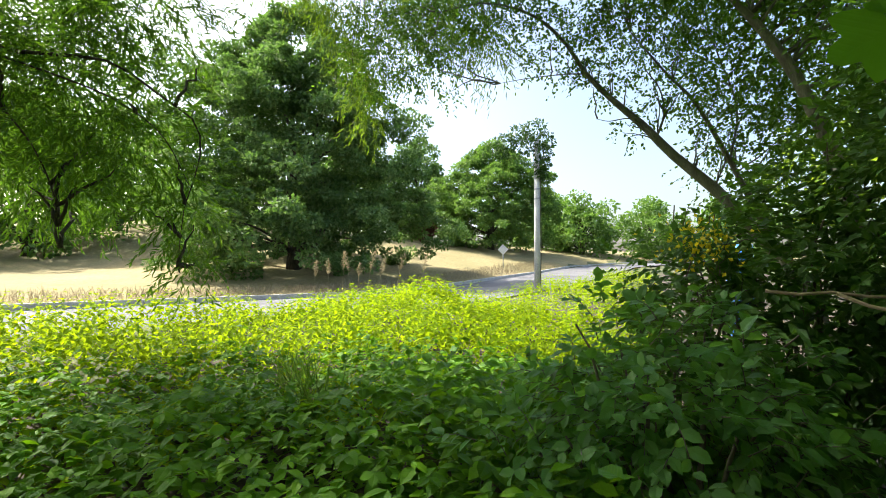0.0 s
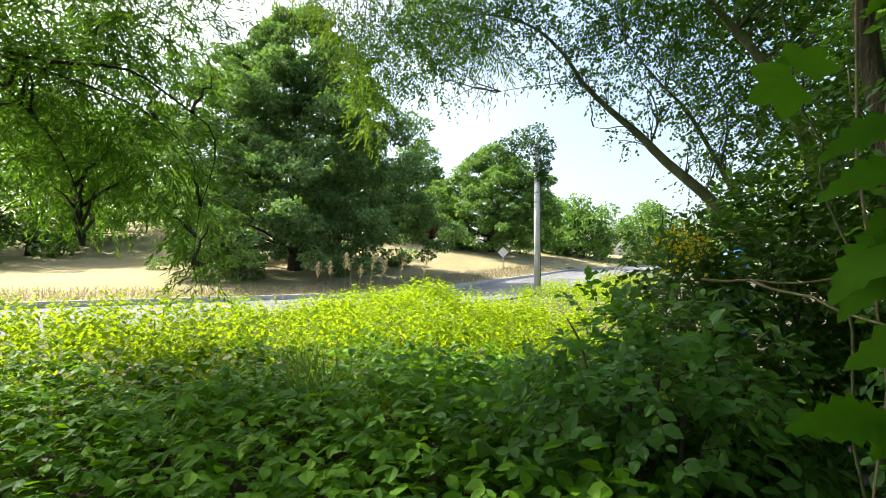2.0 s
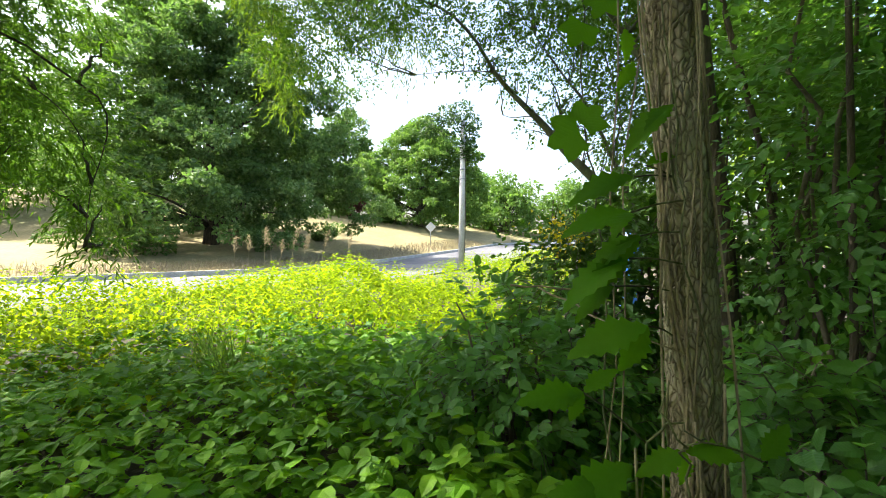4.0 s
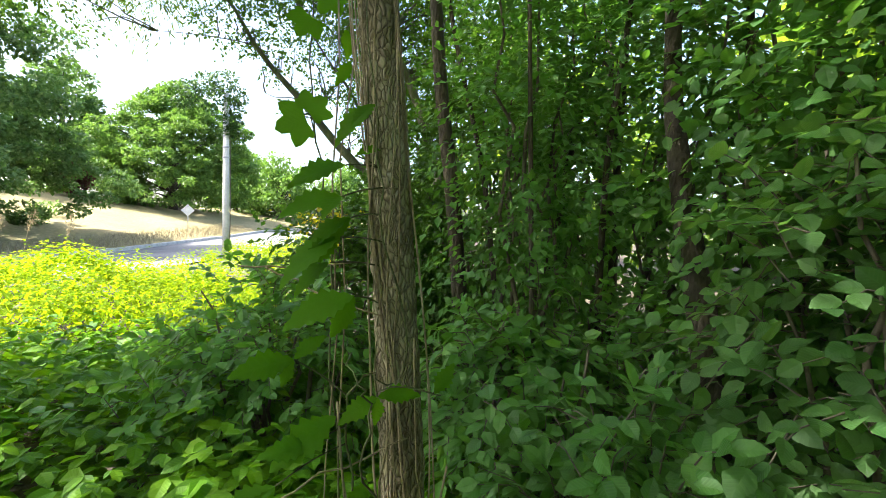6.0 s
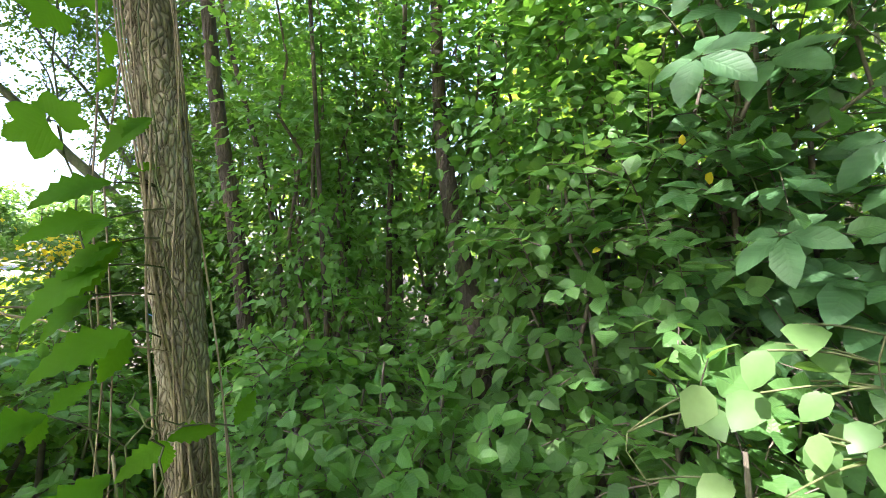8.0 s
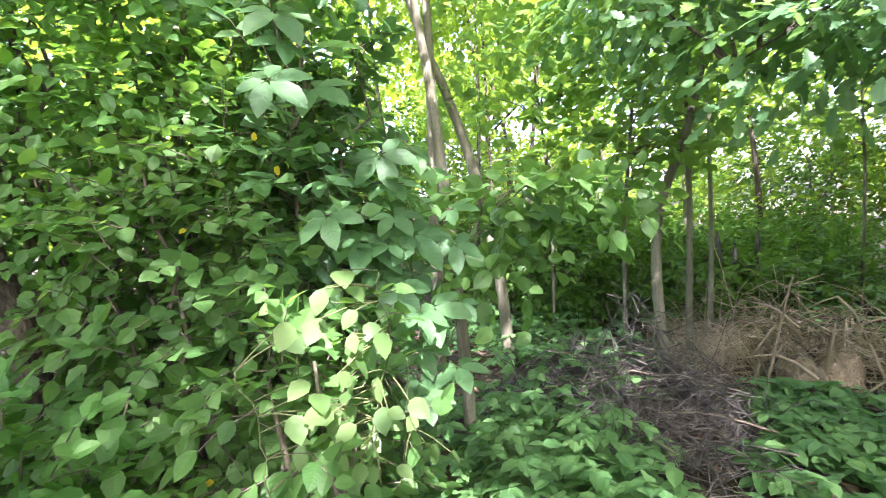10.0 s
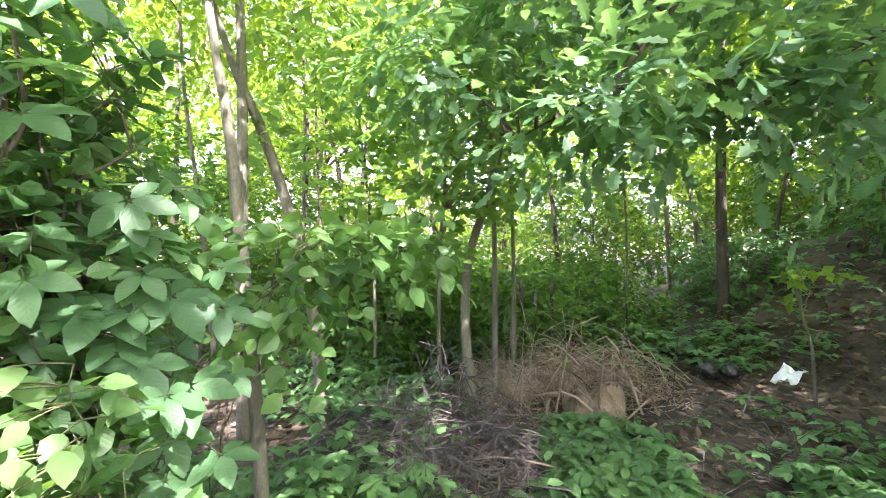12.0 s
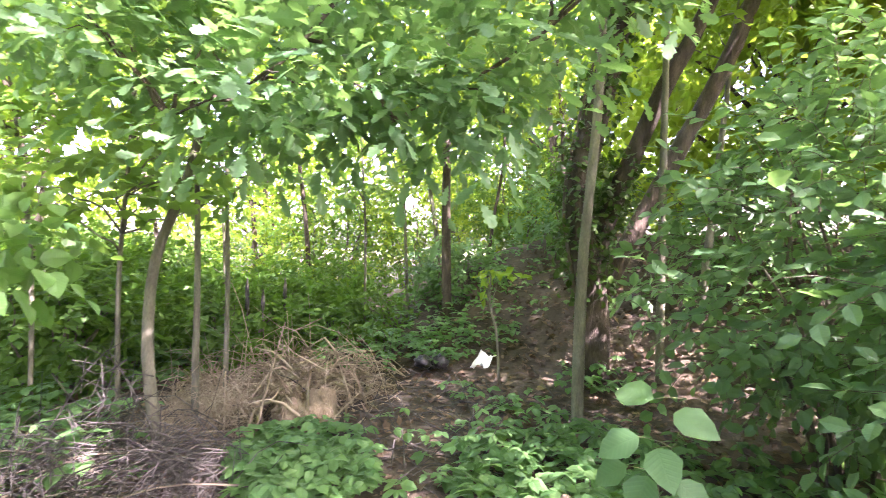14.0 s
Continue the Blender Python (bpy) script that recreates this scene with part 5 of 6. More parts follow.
for n, (x, y, rx, ry, H) in enumerate([(8.6, -4.4, 1.6, 1.4, 3.4), (7.6, -6.6, 1.4, 1.3, 3.2), (9.2, -2.0, 1.6, 1.5, 3.6), (7.0, -8.6, 1.5, 1.3, 3.2)]):
    shrub("sunny_thicket", "light yellow-green thicket in the sunny wood beyond", (x, y), (rx, ry, H), "far_leaf", PLAIN, 0.11, 300, 420 + n, wood=False, stems=8, group="undergrowth")
# far stems and background foliage of the wood
for n, (x, y, r) in enumerate([(5.6, -0.3, .03), (7.29, -1.37, .035), (7.25, -1.65, .03), (5.8, -1.2, .02), (7.18, -2.06, .04), (6.75, -3.39, .03), (4.83, -5.97, .03), (8.5, -5.6, .06), (7.0, -5.8, .05), (6.0, -8.2, .06), (3.6, -8.6, .07), (8.8, 0.5, .06), (7.2, 1.2, .06), (9.5, -2.5, .07), (4.4, -7.4, .035)]):
    q = rs.normal(0, .25, 4)
    z0 = float(ground_z(np.array([x]), np.array([y]))[0]) - .05
    wood_tree("far_stem", "thin upright stem in the sunny wood beyond", [(x, y, z0), (x + q[0] * .4, y + q[1] * .4, 1.8), (x + q[0], y + q[1], 3.6), (x + q[2] * 1.6, y + q[3] * 1.6, 6.5)], [r, r * .7, r * .3],
              [(x + q[2], y + q[3], 5.2, 1.5, 1.5, 1.6)], "far_leaf", PLAIN, 0.11, 260, 140 + n, "dark_bark" if n % 3 else "smooth_bark", "far stems", sides=7, limbs=4)
rs = np.random.RandomState(161)
# low bushes, with the wood's shade painted into their leaf colour
for n, (x, y, rx, ry, H, cnt) in enumerate([(6.8, 0.6, 1.6, 1.4, 3.2, 900), (7.8, -1.6, 1.5, 1.4, 1.6, 700), (7.2, -3.0, 1.4, 1.2, 1.5, 650), (9.8, -4.6, 1.8, 1.6, 1.4, 650), (8.2, -7.6, 1.8, 1.6, 2.6, 800), (4.8, -9.6, 2.0, 1.6, 2.4, 800), (10.8, -1.0, 2.0, 1.8, 4.0, 900), (5.6, -3.9, 0.9, 0.8, 0.9, 350), (5.4, -1.9, 1.0, 0.9, 1.2, 450), (5.0, -3.3, .9, .7, .8, 300), (4.9, -4.6, .8, .8, .7, 260), (5.9, -5.4, 1.0, .8, 1.0, 300), (6.2, -4.4, 1.0, .8, .9, 300), (6.3, -2.6, .9, .8, 1.3, 350), (9.6, -9.4, 1.8, 1.6, 2.2, 420), (11.8, -7.6, 1.8, 1.6, 2.2, 420), (7.4, -11.2, 1.8, 1.6, 2.2, 420), (13.0, -5.0, 1.8, 1.6, 2.0, 380)]):
    shrub("undergrowth_bush", "green undergrowth bush in the shaded wood", (x, y), (rx, ry, H), "undergrowth", PLAIN, 0.10, cnt, 170 + n, wood=False, stems=8, group="undergrowth")
for n, (x, y, top, r) in enumerate([(15, -3, 9, 3.5), (16, -10, 10, 4), (11, -15, 10, 4), (18, 3, 11, 4), (14, 8, 11, 4), (9, 14, 10, 3.5), (3, -15, 11, 4), (-4, -13, 11, 4), (11, 4.5, 10, 3), (-7, -8, 9, 3.5), (0.5, -11, 8.5, 2.8), (-3, -10, 8, 2.6), (5.5, -12, 9, 3)]):
    park_tree("wood_tree", "leafy tree at the far side of the wood", (x, y), top, [(0.1, r * .7), (0.35, r), (0.65, r * .85), (0.85, r * .5), (1.0, 0.3)], "far_leaf", 200 + n, 60, 100, 0.27, (0.6, 1.3), 0.16, "far wood trees")

# overhanging boughs with large leaves
wood_tree("young_oak", "young oak with lobed leaves on boughs over the clearing", [(-1.4, -3.4, 0.0), (-1.35, -3.3, 2.0), (-0.9, -3.1, 3.3), (0.4, -2.7, 3.9), (1.7, -2.2, 3.2)], [.05, .035, .012],
          [(1.95, -1.85, 2.02, .35, .28, .14), (1.7, -1.95, 2.06, .3, .28, .14), (1.45, -2.28, 2.06, .32, .28, .14), (1.2, -2.52, 1.95, .26, .22, .12), (2.36, -1.75, 2.3, .4, .3, .2), (2.6, -1.45, 2.5, .4, .35, .2), (1.75, -2.3, 2.2, .45, .35, .2), (1.3, -2.6, 2.15, .4, .35, .2), (2.2, -2.4, 2.9, .9, .8, .35), (1.0, -2.9, 2.6, .6, .5, .3)], "maple", OAK, 0.10, 1000, 230, "dark_bark", per=5, length=0.34, droop=0.15, jitter=0.3, limbs=2,
          forks=[([(0.4, -2.7, 3.9), (1.2, -2.4, 3.0), (1.7, -2.05, 2.2), (2.1, -1.75, 1.95)], (.02, .004)), ([(-0.9, -3.1, 3.3), (0.3, -3.0, 2.9), (1.0, -2.75, 2.3), (1.45, -2.35, 1.95)], (.018, .004))])
shrub("hazel_bush", "leafy green bush beside the path", (-0.1, -4.6), (1.0, 0.9, 2.6), "maple", MID, 0.10, 900, 231, per=6)
shrub("hazel_bush", "leafy green bush beside the path", (-0.7, -3.7), (0.7, 0.7, 2.0), "maple", MID, 0.10, 420, 233, per=6)
for n, (x, y, H) in enumerate([(3.0, -7.6, 1.1), (0.6, -7.3, 1.3), (4.4, -6.6, .8), (-0.9, -6.4, 1.6)]):
    shrub("bank_bush", "low green bush on the shaded bank", (x, y), (.8, .6, H), "creeper", SIMPLE, .10, 260, 300 + n, wood=False, stems=6, group="bushes on the bank")
wood_tree("hazel_sapling", "young hazel with rounded leaves on thin branches", [(2.62, -0.45, 0.0), (2.55, -0.5, 0.8), (2.4, -0.75, 1.4), (2.3, -1.05, 1.6)], [.009, .006, .003],
          [(2.28, -0.85, 1.52, .16, .28, .08), (2.3, -1.2, 1.48, .14, .26, .07), (2.35, -0.75, 1.25, .15, .2, .12)], "pale_bush", BROAD, 0.085, 70, 232, "twig", per=6, length=0.26, limbs=4, group="")
# creeper with five-part leaves
palm = Heap()
for ang, sz in ((0, 1.0), (60, .92), (-60, .92), (118, .66), (-118, .66)):
    t = OVAL[0] * sz
    c, sn = math.cos(radians(ang)), math.sin(radians(ang))
    palm.add(np.stack([t[:, 0] * .85 * c + (t[:, 1] + .06) * sn, -t[:, 0] * .85 * sn + (t[:, 1] + .06) * c, t[:, 2], t[:, 0], t[:, 1]], -1), OVAL[1])
vine_leaf["palm"] = palm.mesh("leaf")
vine_leaf["palm"].materials.append(M["creeper_single"])
# stump with a heap of dry grass, brushwood, litter
rs = np.random.RandomState(241)
sc = np.array((3.05, -2.98))
h = Heap()
pr = [(0.0, .31), (.06, .26), (.12, .235), (.18, .22), (.24, .20), (.29, .165), (.33, .10)]
sv, n = [], 22
for z, r in pr:
    for a in range(n):
        t = a * 2 * math.pi / n
        rr = r * (1 + .20 * math.sin(3 * t + 1) + .12 * math.sin(7 * t + 9 * z) + .22 * noise.noise(Vector((2.5 * math.cos(t), 2.5 * math.sin(t), 9 * z))) + rs.uniform(-.07, .07))
        sv.append((sc[0] + rr * math.cos(t), sc[1] + rr * math.sin(t), z + (rs.uniform(-.12, .08) if z > .27 else 0)))
sv.append((*sc, .27))
q = [(r * n + a, r * n + (a + 1) % n, r * n + n + (a + 1) % n, r * n + n + a) for r in range(len(pr) - 1) for a in range(n)]
stump = thing("tree_stump", "weathered pale tree stump under dry grass", "stump", (*sc, 0))
part("wood", h.add(sv, [((len(pr) - 1) * n + a, (len(pr) - 1) * n + (a + 1) % n, len(pr) * n) for a in range(n)], q), M["stump_wood"], stump)


def twig_heap(name, label, centre, radii, n, length, r, mat, upness=0.3, kind="stuff", sides=4, curl=.12):
    h = Heap()
    for _ in range(n):
        g = np.clip(rs.normal(0, .45, 3), -1, 1)
        x, y = centre[0] + radii[0] * g[0], centre[1] + radii[1] * g[1]
        if curl > .2:
            rho, ph = rs.uniform(0, 1) ** .5, rs.uniform(0, 6.283)
            g = np.array((rho * math.cos(ph), rho * math.sin(ph), 0)) * rs.uniform(.8, 1.15)
            x, y = centre[0] + radii[0] * g[0], centre[1] + radii[1] * g[1]
        hgt = radii[2] * max(0.08, 1 - .9 * min(1, math.hypot(g[0], g[1])) ** 2) * rs.uniform(.1, 1)
        d = unit(np.array([rs.normal(), rs.normal(), rs.normal() * .35 + upness]))
        l = length * rs.uniform(.5, 1.4)
        z = float(ground_z(np.array([x]), np.array([y]))[0]) + hgt
        a = np.array([x, y, z]) - d * l / 2
        a[2] = max(a[2], z - hgt + .01)
        b = a + d * l + rs.normal(0, .08 * l, 3)
        if curl > .2:
            lift = .35 + 1.3 * max(0, .5 + noise.noise(Vector((x * 4, y * 4, 2.0))))
            a[2], b[2] = z - hgt + (a[2] - z + hgt) * lift, z - hgt + (b[2] - z + hgt) * lift
        h.tube(limb_line(a, b, rs.uniform(-curl, curl), 6), [r * rs.uniform(.6, 1.3), r * .4], sides, cap=False)
    return thing(name, label, "brushwood", kind=kind, mesh=h.mesh(name), material=mat)


for hc, hr, hn in (((3.7, -3.2), (.42, .42, .34), 300), ((3.9, -2.8), (.45, .4, .22), 200), ((3.5, -3.65), (.5, .45, .30), 240), ((3.85, -3.3), (1.0, .95, .12), 320)):
    twig_heap("dry_grass_heap", "ragged heap of straw-coloured dry grass and stalks", hc, hr, hn, .46, .005, M["dry_grass"], .12, curl=.4)
twig_heap("dry_stalks", "long bent dry stalks sticking out of straw", (3.6, -3.2), (.7, .7, .5), 80, .7, .005, M["dry_grass"], .5, curl=.3)
twig_heap("dry_roots", "thick bent pale roots and sticks tangled in straw", (3.45, -3.15), (.75, .65, .46), 46, .55, .012, M["dry_grass"], .35, curl=.5, sides=6)
for x, y, top in ((4.35, -3.25, .9), (4.45, -3.3, .98), (4.42, -3.45, .86), (4.5, -3.75, .95), (4.58, -3.8, .82)):
    spike = thing("seed_spike", "dark dead upright seed spike behind straw", "weed", (x, y, 0), "dark seed spikes")
    z0 = float(ground_z(np.array([x]), np.array([y]))[0])
    part("stalk", Heap().tube(limb_line(np.array((x, y, z0)), np.array((x + .03, y, z0 + top - .2)), .03, 6), [.006, .005], 5), M["grey_twig"], spike)
    part("seed_head", Heap().tube(limb_line(np.array((x + .03, y, z0 + top - .22)), np.array((x + .03, y - .01, z0 + top)), .03, 7), [.013, .02, .021, .019, .016, .011, .003], 7), M["grey_twig"], spike)
twig_heap("dry_grass_heap", "low tuft of straw beside a sapling", (3.5, -2.45), (.4, .4, .35), 380, .3, .003, M["dry_grass"], .3, curl=.4)
twig_heap("brush_pile", "low pile of grey dead twigs on the ground", (2.95, -1.6), (.85, .75, .42), 1400, .38, .004, M["grey_twig"], .2, curl=.3)
twig_heap("dead_sticks", "pale bare sticks lying on a pile of grey twigs", (2.9, -1.6), (.75, .65, .34), 40, .6, .006, M["twig"], .2)
twig_heap("dead_sticks", "scattered dead sticks on brown leaf litter", (2.5, -3.6), (1.8, 1.4, .06), 260, .45, .005, M["grey_twig"], .0)

n = 22000
x, y = rs.uniform(-1.5, 7, n), rs.uniform(-10.5, 0.8, n)
p = np.stack([x, y, ground_z(x, y) + rs.uniform(0.004, .03, n)], -1)
bulk("leaf_litter", "brown dead leaves scattered over the forest floor", "leaf litter",
     [leaves(SIMPLE, p, rs.normal(0, 1, (n, 3)) * np.array([1, 1, .25]), UP + rs.normal(0, .35, (n, 3)), rs.uniform(.03, .11, n))], M["dead_leaf"])

# low green ground cover of the clearing
def patch(cx, cy, rx, ry, n):
    a, q = rs.uniform(0, 2 * np.pi, n), rs.uniform(0, 1, n) ** .5
    return cx + rx * q * np.cos(a), cy + ry * q * np.sin(a)


cov = []
for cx, cy, rx, ry, n, top in [(0.4, -2.7, .6, .5, 420, .3), (2.3, -1.0, .6, .4, 260, .3), (2.5, -2.6, .5, .4, 480, .17), (1.9, -2.1, .5, .4, 180, .18), (2.7, -1.0, .5, .4, 160, .22), (3.5, -1.5, .8, .6, 200, .35), (1.7, -0.9, .6, .6, 260, .25), (2.3, -1.1, .45, .5, 160, .2), (0.9, -3.6, 1.1, .9, 650, .2), (2.6, -0.4, .7, .5, 240, .3), (3.9, -4.2, .5, .4, 80, .22), (1.7, -5.3, .4, .3, 60, .25), (1.9, -4.2, .4, .35, 30, .2), (4.7, -1.2, .9, .7, 300, .35), (0.2, -3.0, .9, .8, 420, .22), (5.4, -2.8, 1.0, .9, 300, .3), (4.6, -5.2, 1.2, 1.2, 350, .35), (2.0, -3.2, .9, .6, 60, .12), (3.2, -6.6, 1.2, .8, 150, .4), (1.0, -6.8, 1.2, .8, 150, .4), (4.8, -7.6, 1.2, 1.0, 150, .4), (2.4, -8.2, 1.5, .8, 150, .4), (-0.3, -6.2, 1.0, .9, 300, .4), (3.4, -5.6, .7, .4, 120, .25), (2.2, -4.4, .6, .4, 25, .14), (3.6, -4.9, .6, .4, 110, .25), (1.5, -3.4, .5, .4, 70, .16)]:
    x, y = patch(cx, cy, rx, ry, n)
    z = ground_z(x, y) + top * rs.uniform(.3, 1.1, n)
    a = rs.uniform(0, 2 * np.pi, n)
    for turn in (-1.2, 0, 1.2):
        d = np.stack([np.cos(a + turn), np.sin(a + turn), np.full(n, -.1)], -1) + rs.normal(0, .12, (n, 3))
        cov.append(leaves(MID, np.stack([x, y, z], -1), d, UP + rs.normal(0, .25, (n, 3)), .085 * rs.uniform(.6, 1.3, n)))
bulk("ivy_ground_cover", "low blue-green three-part leaves over the forest floor", "ground cover", cov, M["creeper"])

# litter
GB = float(ground_z(np.array([3.22]), np.array([-4.59]))[0])
GP = float(ground_z(np.array([2.85]), np.array([-5.05]))[0])
v, t = [], []
for i in range(9):
    for j in range(7):
        a, b = i / 8 - .5, j / 6 - .5
        v.append((2.85 + .2 * a + .04 * b, -5.05 + .15 * b, GP + .08 + .10 * (.5 - b) + .022 * math.sin(7 * a + 4 * b) + .016 * math.cos(9 * b - 3 * a) + .05 * noise.noise(Vector((a * 6, b * 6, 1)))))
q = [(i * 7 + j, i * 7 + j + 1, i * 7 + j + 8, i * 7 + j + 7) for i in range(8) for j in range(6)]
paper = thing("crumpled_paper", "crumpled white paper lying on the ground", "litter", mesh=mesh_from("crumpled_paper", v, None, q), material=M["paper"])
sm = paper.modifiers.new("thick", "SOLIDIFY")
sm.thickness = 0.004
h = Heap()
for n in range(5):
    c = np.array((3.22, -4.59, GB + .1)) + rs.normal(0, .07, 3) * np.array([1, 1, .3])
    bmv = []
    for a in range(9):
        for b in range(12):
            d = Vector((math.sin(a / 8 * math.pi) * math.cos(b / 6 * math.pi), math.sin(a / 8 * math.pi) * math.sin(b / 6 * math.pi), math.cos(a / 8 * math.pi)))
            r = .075 * (1 + .8 * noise.noise(d * 2.2 + Vector((n * 3, 0, 0))))
            bmv.append((c[0] + d.x * r * 1.2, c[1] + d.y * r, max(GB - .01, c[2] + d.z * r * .8)))
    h.add(bmv, None, [(a * 12 + b, a * 12 + (b + 1) % 12, a * 12 + 12 + (b + 1) % 12, a * 12 + 12 + b) for a in range(8) for b in range(12)])
thing("bin_bag", "torn black plastic bag on the leaf litter", "litter", mesh=h.mesh("bin_bag"), material=M["bag"])

yel = mesh_from("fallen_leaf", SIMPLE[0] * .12 + np.array((2.84, -4.17, .06)), SIMPLE[1])
thing("fallen_leaf", "single bright yellow leaf on the ground", "leaf", mesh=yel, material=M["yellow_flower"])

# large-leaved plant by the path
spots = []
for n, (dx, dy, dz, ax, ay, az, s) in enumerate([(.0, .0, .06, .6, -.1, .05, .2), (-.08, .0, .02, -.7, .2, -.1, .19), (.05, .05, -.08, .6, .5, -.25, .2), (-.03, .07, -.1, -.4, .7, -.3, .2), (.0, .1, -.2, .1, .8, -.45, .19), (.1, .06, -.2, .7, .4, -.4, .17), (-.1, .02, -.22, -.7, .1, -.4, .16)]):
    spots.append(((0.6 + .85 * dx, -2.88 + .85 * dy, .78 + dz), (ax, ay, az), (.0, .65, .85), s * .85, "broad"))
vine_leaf["broad"] = flat_leaf("leaf", BROAD)
vine_leaf["broad"].materials.append(M["creeper_single"])
vine_plant("young plant with large rounded blue-green leaves", [[(0.61, -3.01, 0.0), (0.61, -2.96, .4), (0.6, -2.88, .82)]], spots)

for ob in set(scene.objects) - built_before:
    if not ob.parent:
        ob.matrix_basis = CLEARING @ ob.matrix_basis

# a few yellowed leaves on the bush by the path
for n, (x, y, z, s) in enumerate([(1.98, .72, .75, .045), (2.0, .28, 1.08, .04), (2.02, .12, 1.6, .04), (1.95, .05, .95, .03), (1.8, .35, .72, .035), (1.85, .2, .9, .028), (2.08, .2, 1.69, .03), (2.0, .4, 1.42, .03)]):
    d = rand_dirs(rs, 1)
    thing("yellow_leaf", "small yellowed leaf caught in a green bush", "leaf", group="yellowed leaves",
          mesh=mesh_from("yellow_leaf", *leaves(MID, np.array([(x, y, z)]), d, np.array([(-.8, -.2, .6)]), s)), material=M["yellow_flower"])

rs = np.random.RandomState(235)
spots = []
for x, y, z, n, sp in [(2.05, -.28, 1.43, 4, .07), (1.98, -.2, 1.30, 3, .08), (2.0, -.33, 1.08, 4, .08), (2.2, -.12, 1.74, 4, .09), (1.85, .1, 1.9, 5, .10), (1.95, .0, 2.1, 5, .11), (2.1, -.05, 1.55, 3, .08), (1.95, -.32, .9, 3, .07)]:
    for _ in range(n):
        p = np.array((x, y, z)) + rs.normal(0, sp, 3)
        spots.append((tuple(p), (rs.normal(-.55, .25), rs.normal(-.25, .45), rs.normal(-.35, .2)), (rs.normal(-.5, .2), rs.normal(-.1, .25), .85), rs.uniform(.08, .115), "palm"))
for x, y, z, s in [(2.0, -.29, 1.36, .15), (1.96, -.33, 1.12, .14), (1.98, -.28, 1.0, .12), (1.98, -.13, 1.34, .15), (2.04, .0, 1.33, .13), (1.94, -.22, 1.2, .12), (1.82, -.04, 1.43, .11), (2.1, .14, 1.28, .13), (2.02, -.2, 1.62, .13), (1.9, -.02, 1.8, .13), (1.86, .06, 2.0, .14), (1.9, -.1, 2.1, .13)]:
    spots.append(((x, y, z), (rs.normal(-.35, .15), rs.normal(-.35, .35), rs.normal(-.45, .15)), (rs.normal(-.75, .12), rs.normal(-.1, .2), .65), s, "palm"))
vine_plant("climbing creeper with five-part blue-green leaves", [[(2.15, -.15, 0), (2.1, -.2, .7), (2.05, -.26, 1.3), (2.1, -.12, 1.9), (2.05, 0, 2.5)], [(2.1, -.2, 0), (2.05, -.28, .6), (1.98, -.3, 1.2)], [(2.15, -.1, 0), (2.1, .05, .9), (2.0, .08, 1.6), (1.9, .1, 2.2)]], spots)

# a hazel shoot reaching out over the brush pile
spots = []
for n in range(34):
    t = rs.uniform(0, 1)
    p = np.array((2.48, -.55, 1.34)) * (1 - t) + np.array((2.58, -1.32, 1.53)) * t + rs.normal(0, 1, 3) * np.array((.09, .06, .06))
    spots.append((tuple(p), (rs.normal(-.3, .3), rs.normal(-.3, .5), rs.normal(-.4, .2)), (rs.normal(-.6, .2), rs.normal(-.1, .25), .75), rs.uniform(.075, .115), "broad"))
vine_plant("slender shoot with rounded soft green leaves", [[(2.4, -.3, 0), (2.42, -.4, .8), (2.46, -.55, 1.32), (2.56, -.95, 1.46), (2.58, -1.3, 1.52)], [(2.42, -.4, .8), (2.45, -.6, 1.2), (2.5, -.8, 1.36)]], spots)

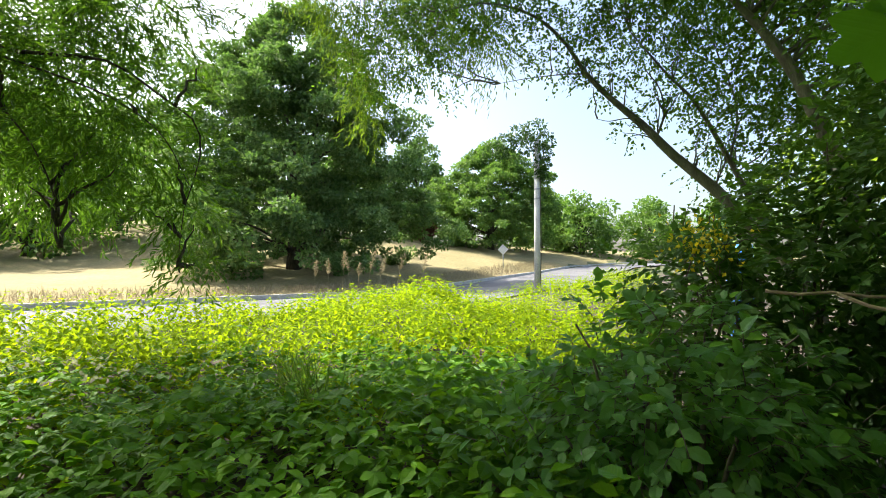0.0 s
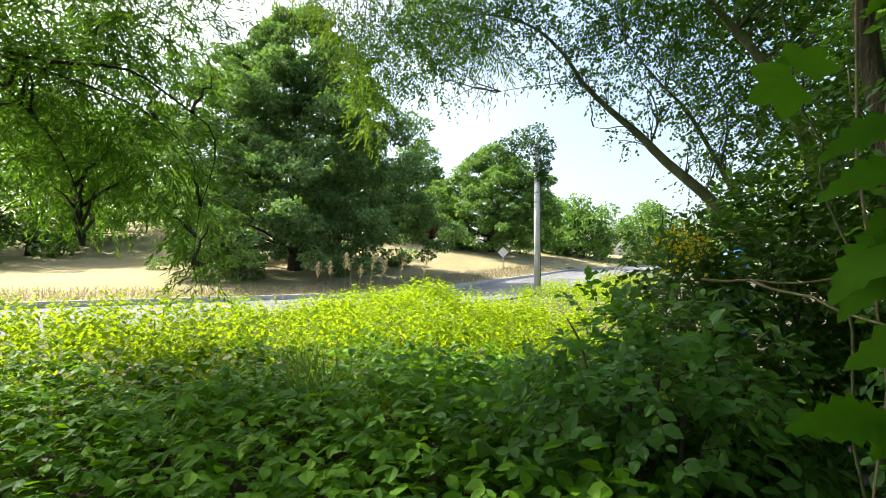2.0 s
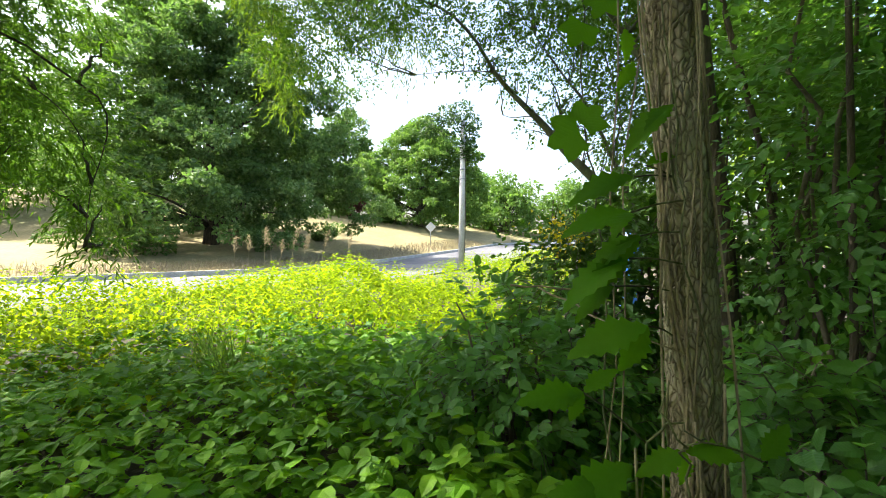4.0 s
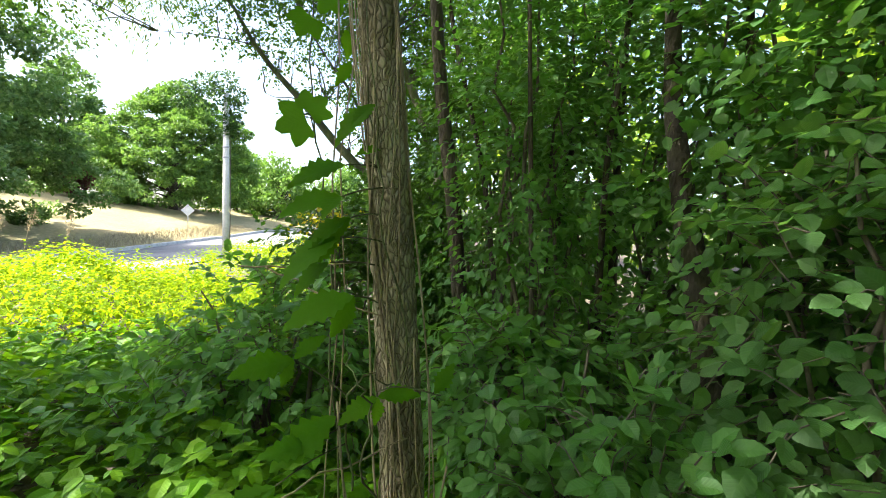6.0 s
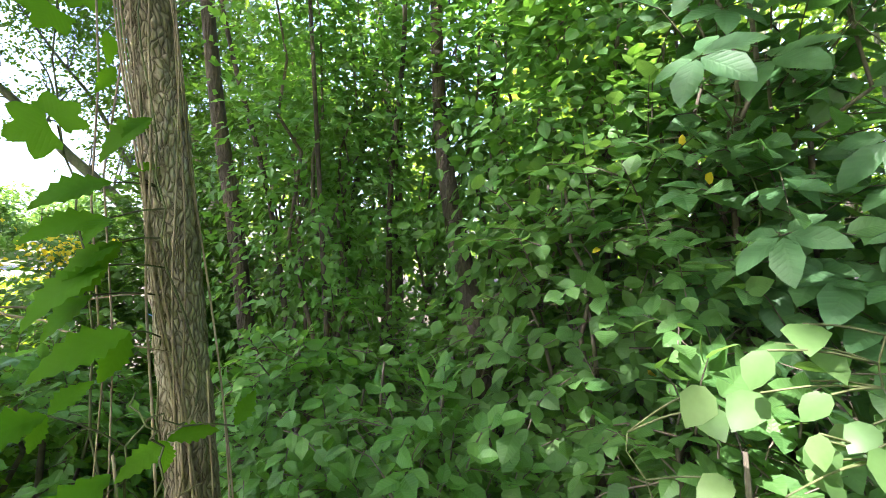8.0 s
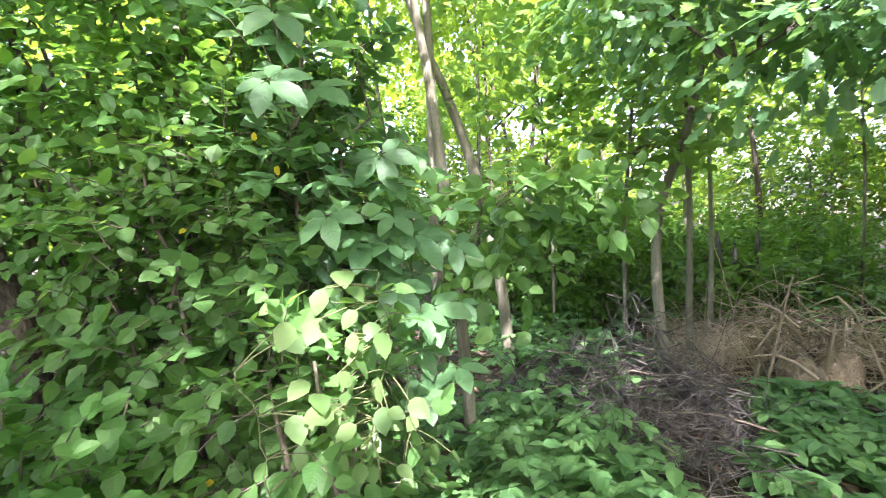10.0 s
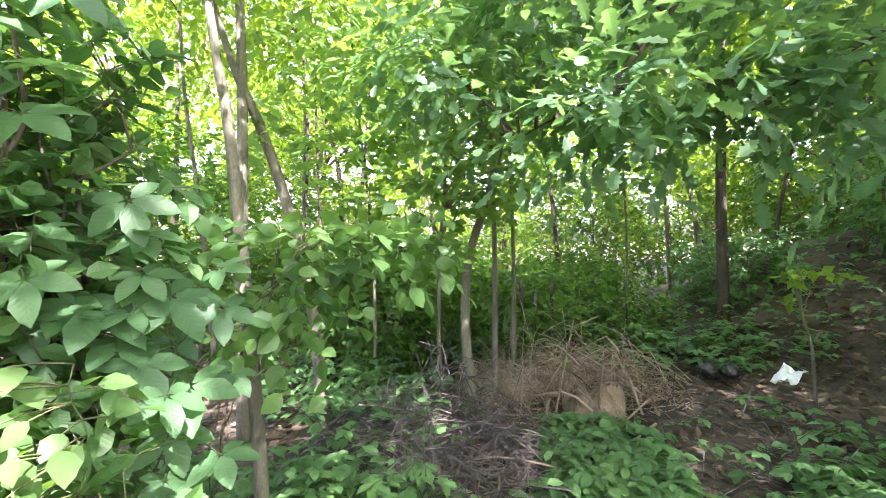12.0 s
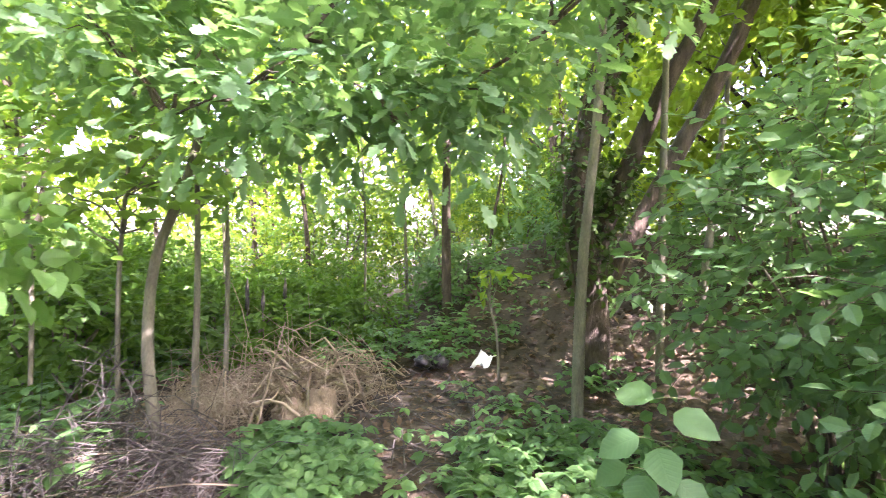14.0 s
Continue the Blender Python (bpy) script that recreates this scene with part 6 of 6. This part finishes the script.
# sunlit plant with pale broad leaves by the path
vine_leaf["pale"] = flat_leaf("leaf", BROAD)
vine_leaf["pale"].materials.append(M["pale_single"])
spots = []
for n in range(60):
    x, y, z = rs.normal(1.52, .05), min(.02, rs.normal(-.10, .08)), rs.uniform(.84, 1.32)
    spots.append(((x, y, z), (rs.normal(-.5, .4), rs.normal(-.1, .6), rs.normal(-.45, .3)), (rs.normal(-.5, .3), rs.normal(0, .4), .8), rs.uniform(.042, .072), "pale"))
vine_plant("young plant with pale sunlit broad leaves", [[(1.6, -.08, 0), (1.58, -.09, .5), (1.53, -.1, 1.0), (1.52, -.1, 1.32)], [(1.6, -.06, 0), (1.54, -.02, .6), (1.48, -.04, 1.1)], [(1.6, -.1, 0), (1.58, -.16, .6), (1.54, -.2, 1.05)]], spots)

# yellow flowers and a blue barrel glimpsed at the wood's edge
shrub("yellow_flowered_bush", "bush with bright yellow flowers at the wood edge", (1.23, 3.08), (0.3, 0.25, 1.6), "willow", SIMPLE, 0.05, 200, 251, length=0.2)
n = 190
p = np.array((1.08, 2.83, 1.49)) + rs.normal(0, 1, (n, 3)) * np.array([.09, .05, .06])
bulk("yellow_flowers", "clusters of bright yellow blossom", "flowers", [leaves(PLAIN, p, rand_dirs(rs, n), rand_dirs(rs, n), .028)], M["yellow_flower"])
h = Heap().tube([(3.38, 9.7, -0.05), (3.38, 9.7, .2), (3.38, 9.7, 1.3), (3.38, 9.7, 1.75)], [.2, .22, .22, .2], 14)
thing("blue_barrel", "blue plastic barrel half hidden by leaves", "barrel", mesh=h.mesh("blue_barrel"), material=M["blue_plastic"])

# ---------------------------------------------------------------- kerb stones
kerb = thing("kerb", "pale concrete kerb along the dry lawn", "kerb", kind="structure")
kl = kerb_line(np.linspace(-20, 60, 900), 0.0)
run = np.r_[0, np.cumsum(np.linalg.norm(np.diff(kl[:, :2], axis=0), axis=1))]
kv = np.array([(x, y, z) for x in (0.008, 0.992) for y, z in ((-.07, -.15), (.07, -.15), (.07, .075), (.05, .10), (-.07, .10))])
kf = [(0, 1, 6, 5), (1, 2, 7, 6), (2, 3, 8, 7), (3, 4, 9, 8), (4, 0, 5, 9)]
kt = [(0, 2, 1), (0, 3, 2), (0, 4, 3), (5, 6, 7), (5, 7, 8), (5, 8, 9)]
stone = mesh_from("kerb_stone", kv, kt, kf, False)
stone.materials.append(M["kerb"])
for n in range(int(run[-1])):
    a = np.array([np.interp(n, run, kl[:, c]) for c in range(3)])
    b = np.array([np.interp(n + 1, run, kl[:, c]) for c in range(3)])
    ob = new("kerb_stone", stone)
    ob.parent = kerb
    d = b - a
    ob.matrix_basis = Matrix.Translation(a) @ Euler((0, -math.atan2(d[2], math.hypot(d[0], d[1])), math.atan2(d[1], d[0]))).to_matrix().to_4x4()
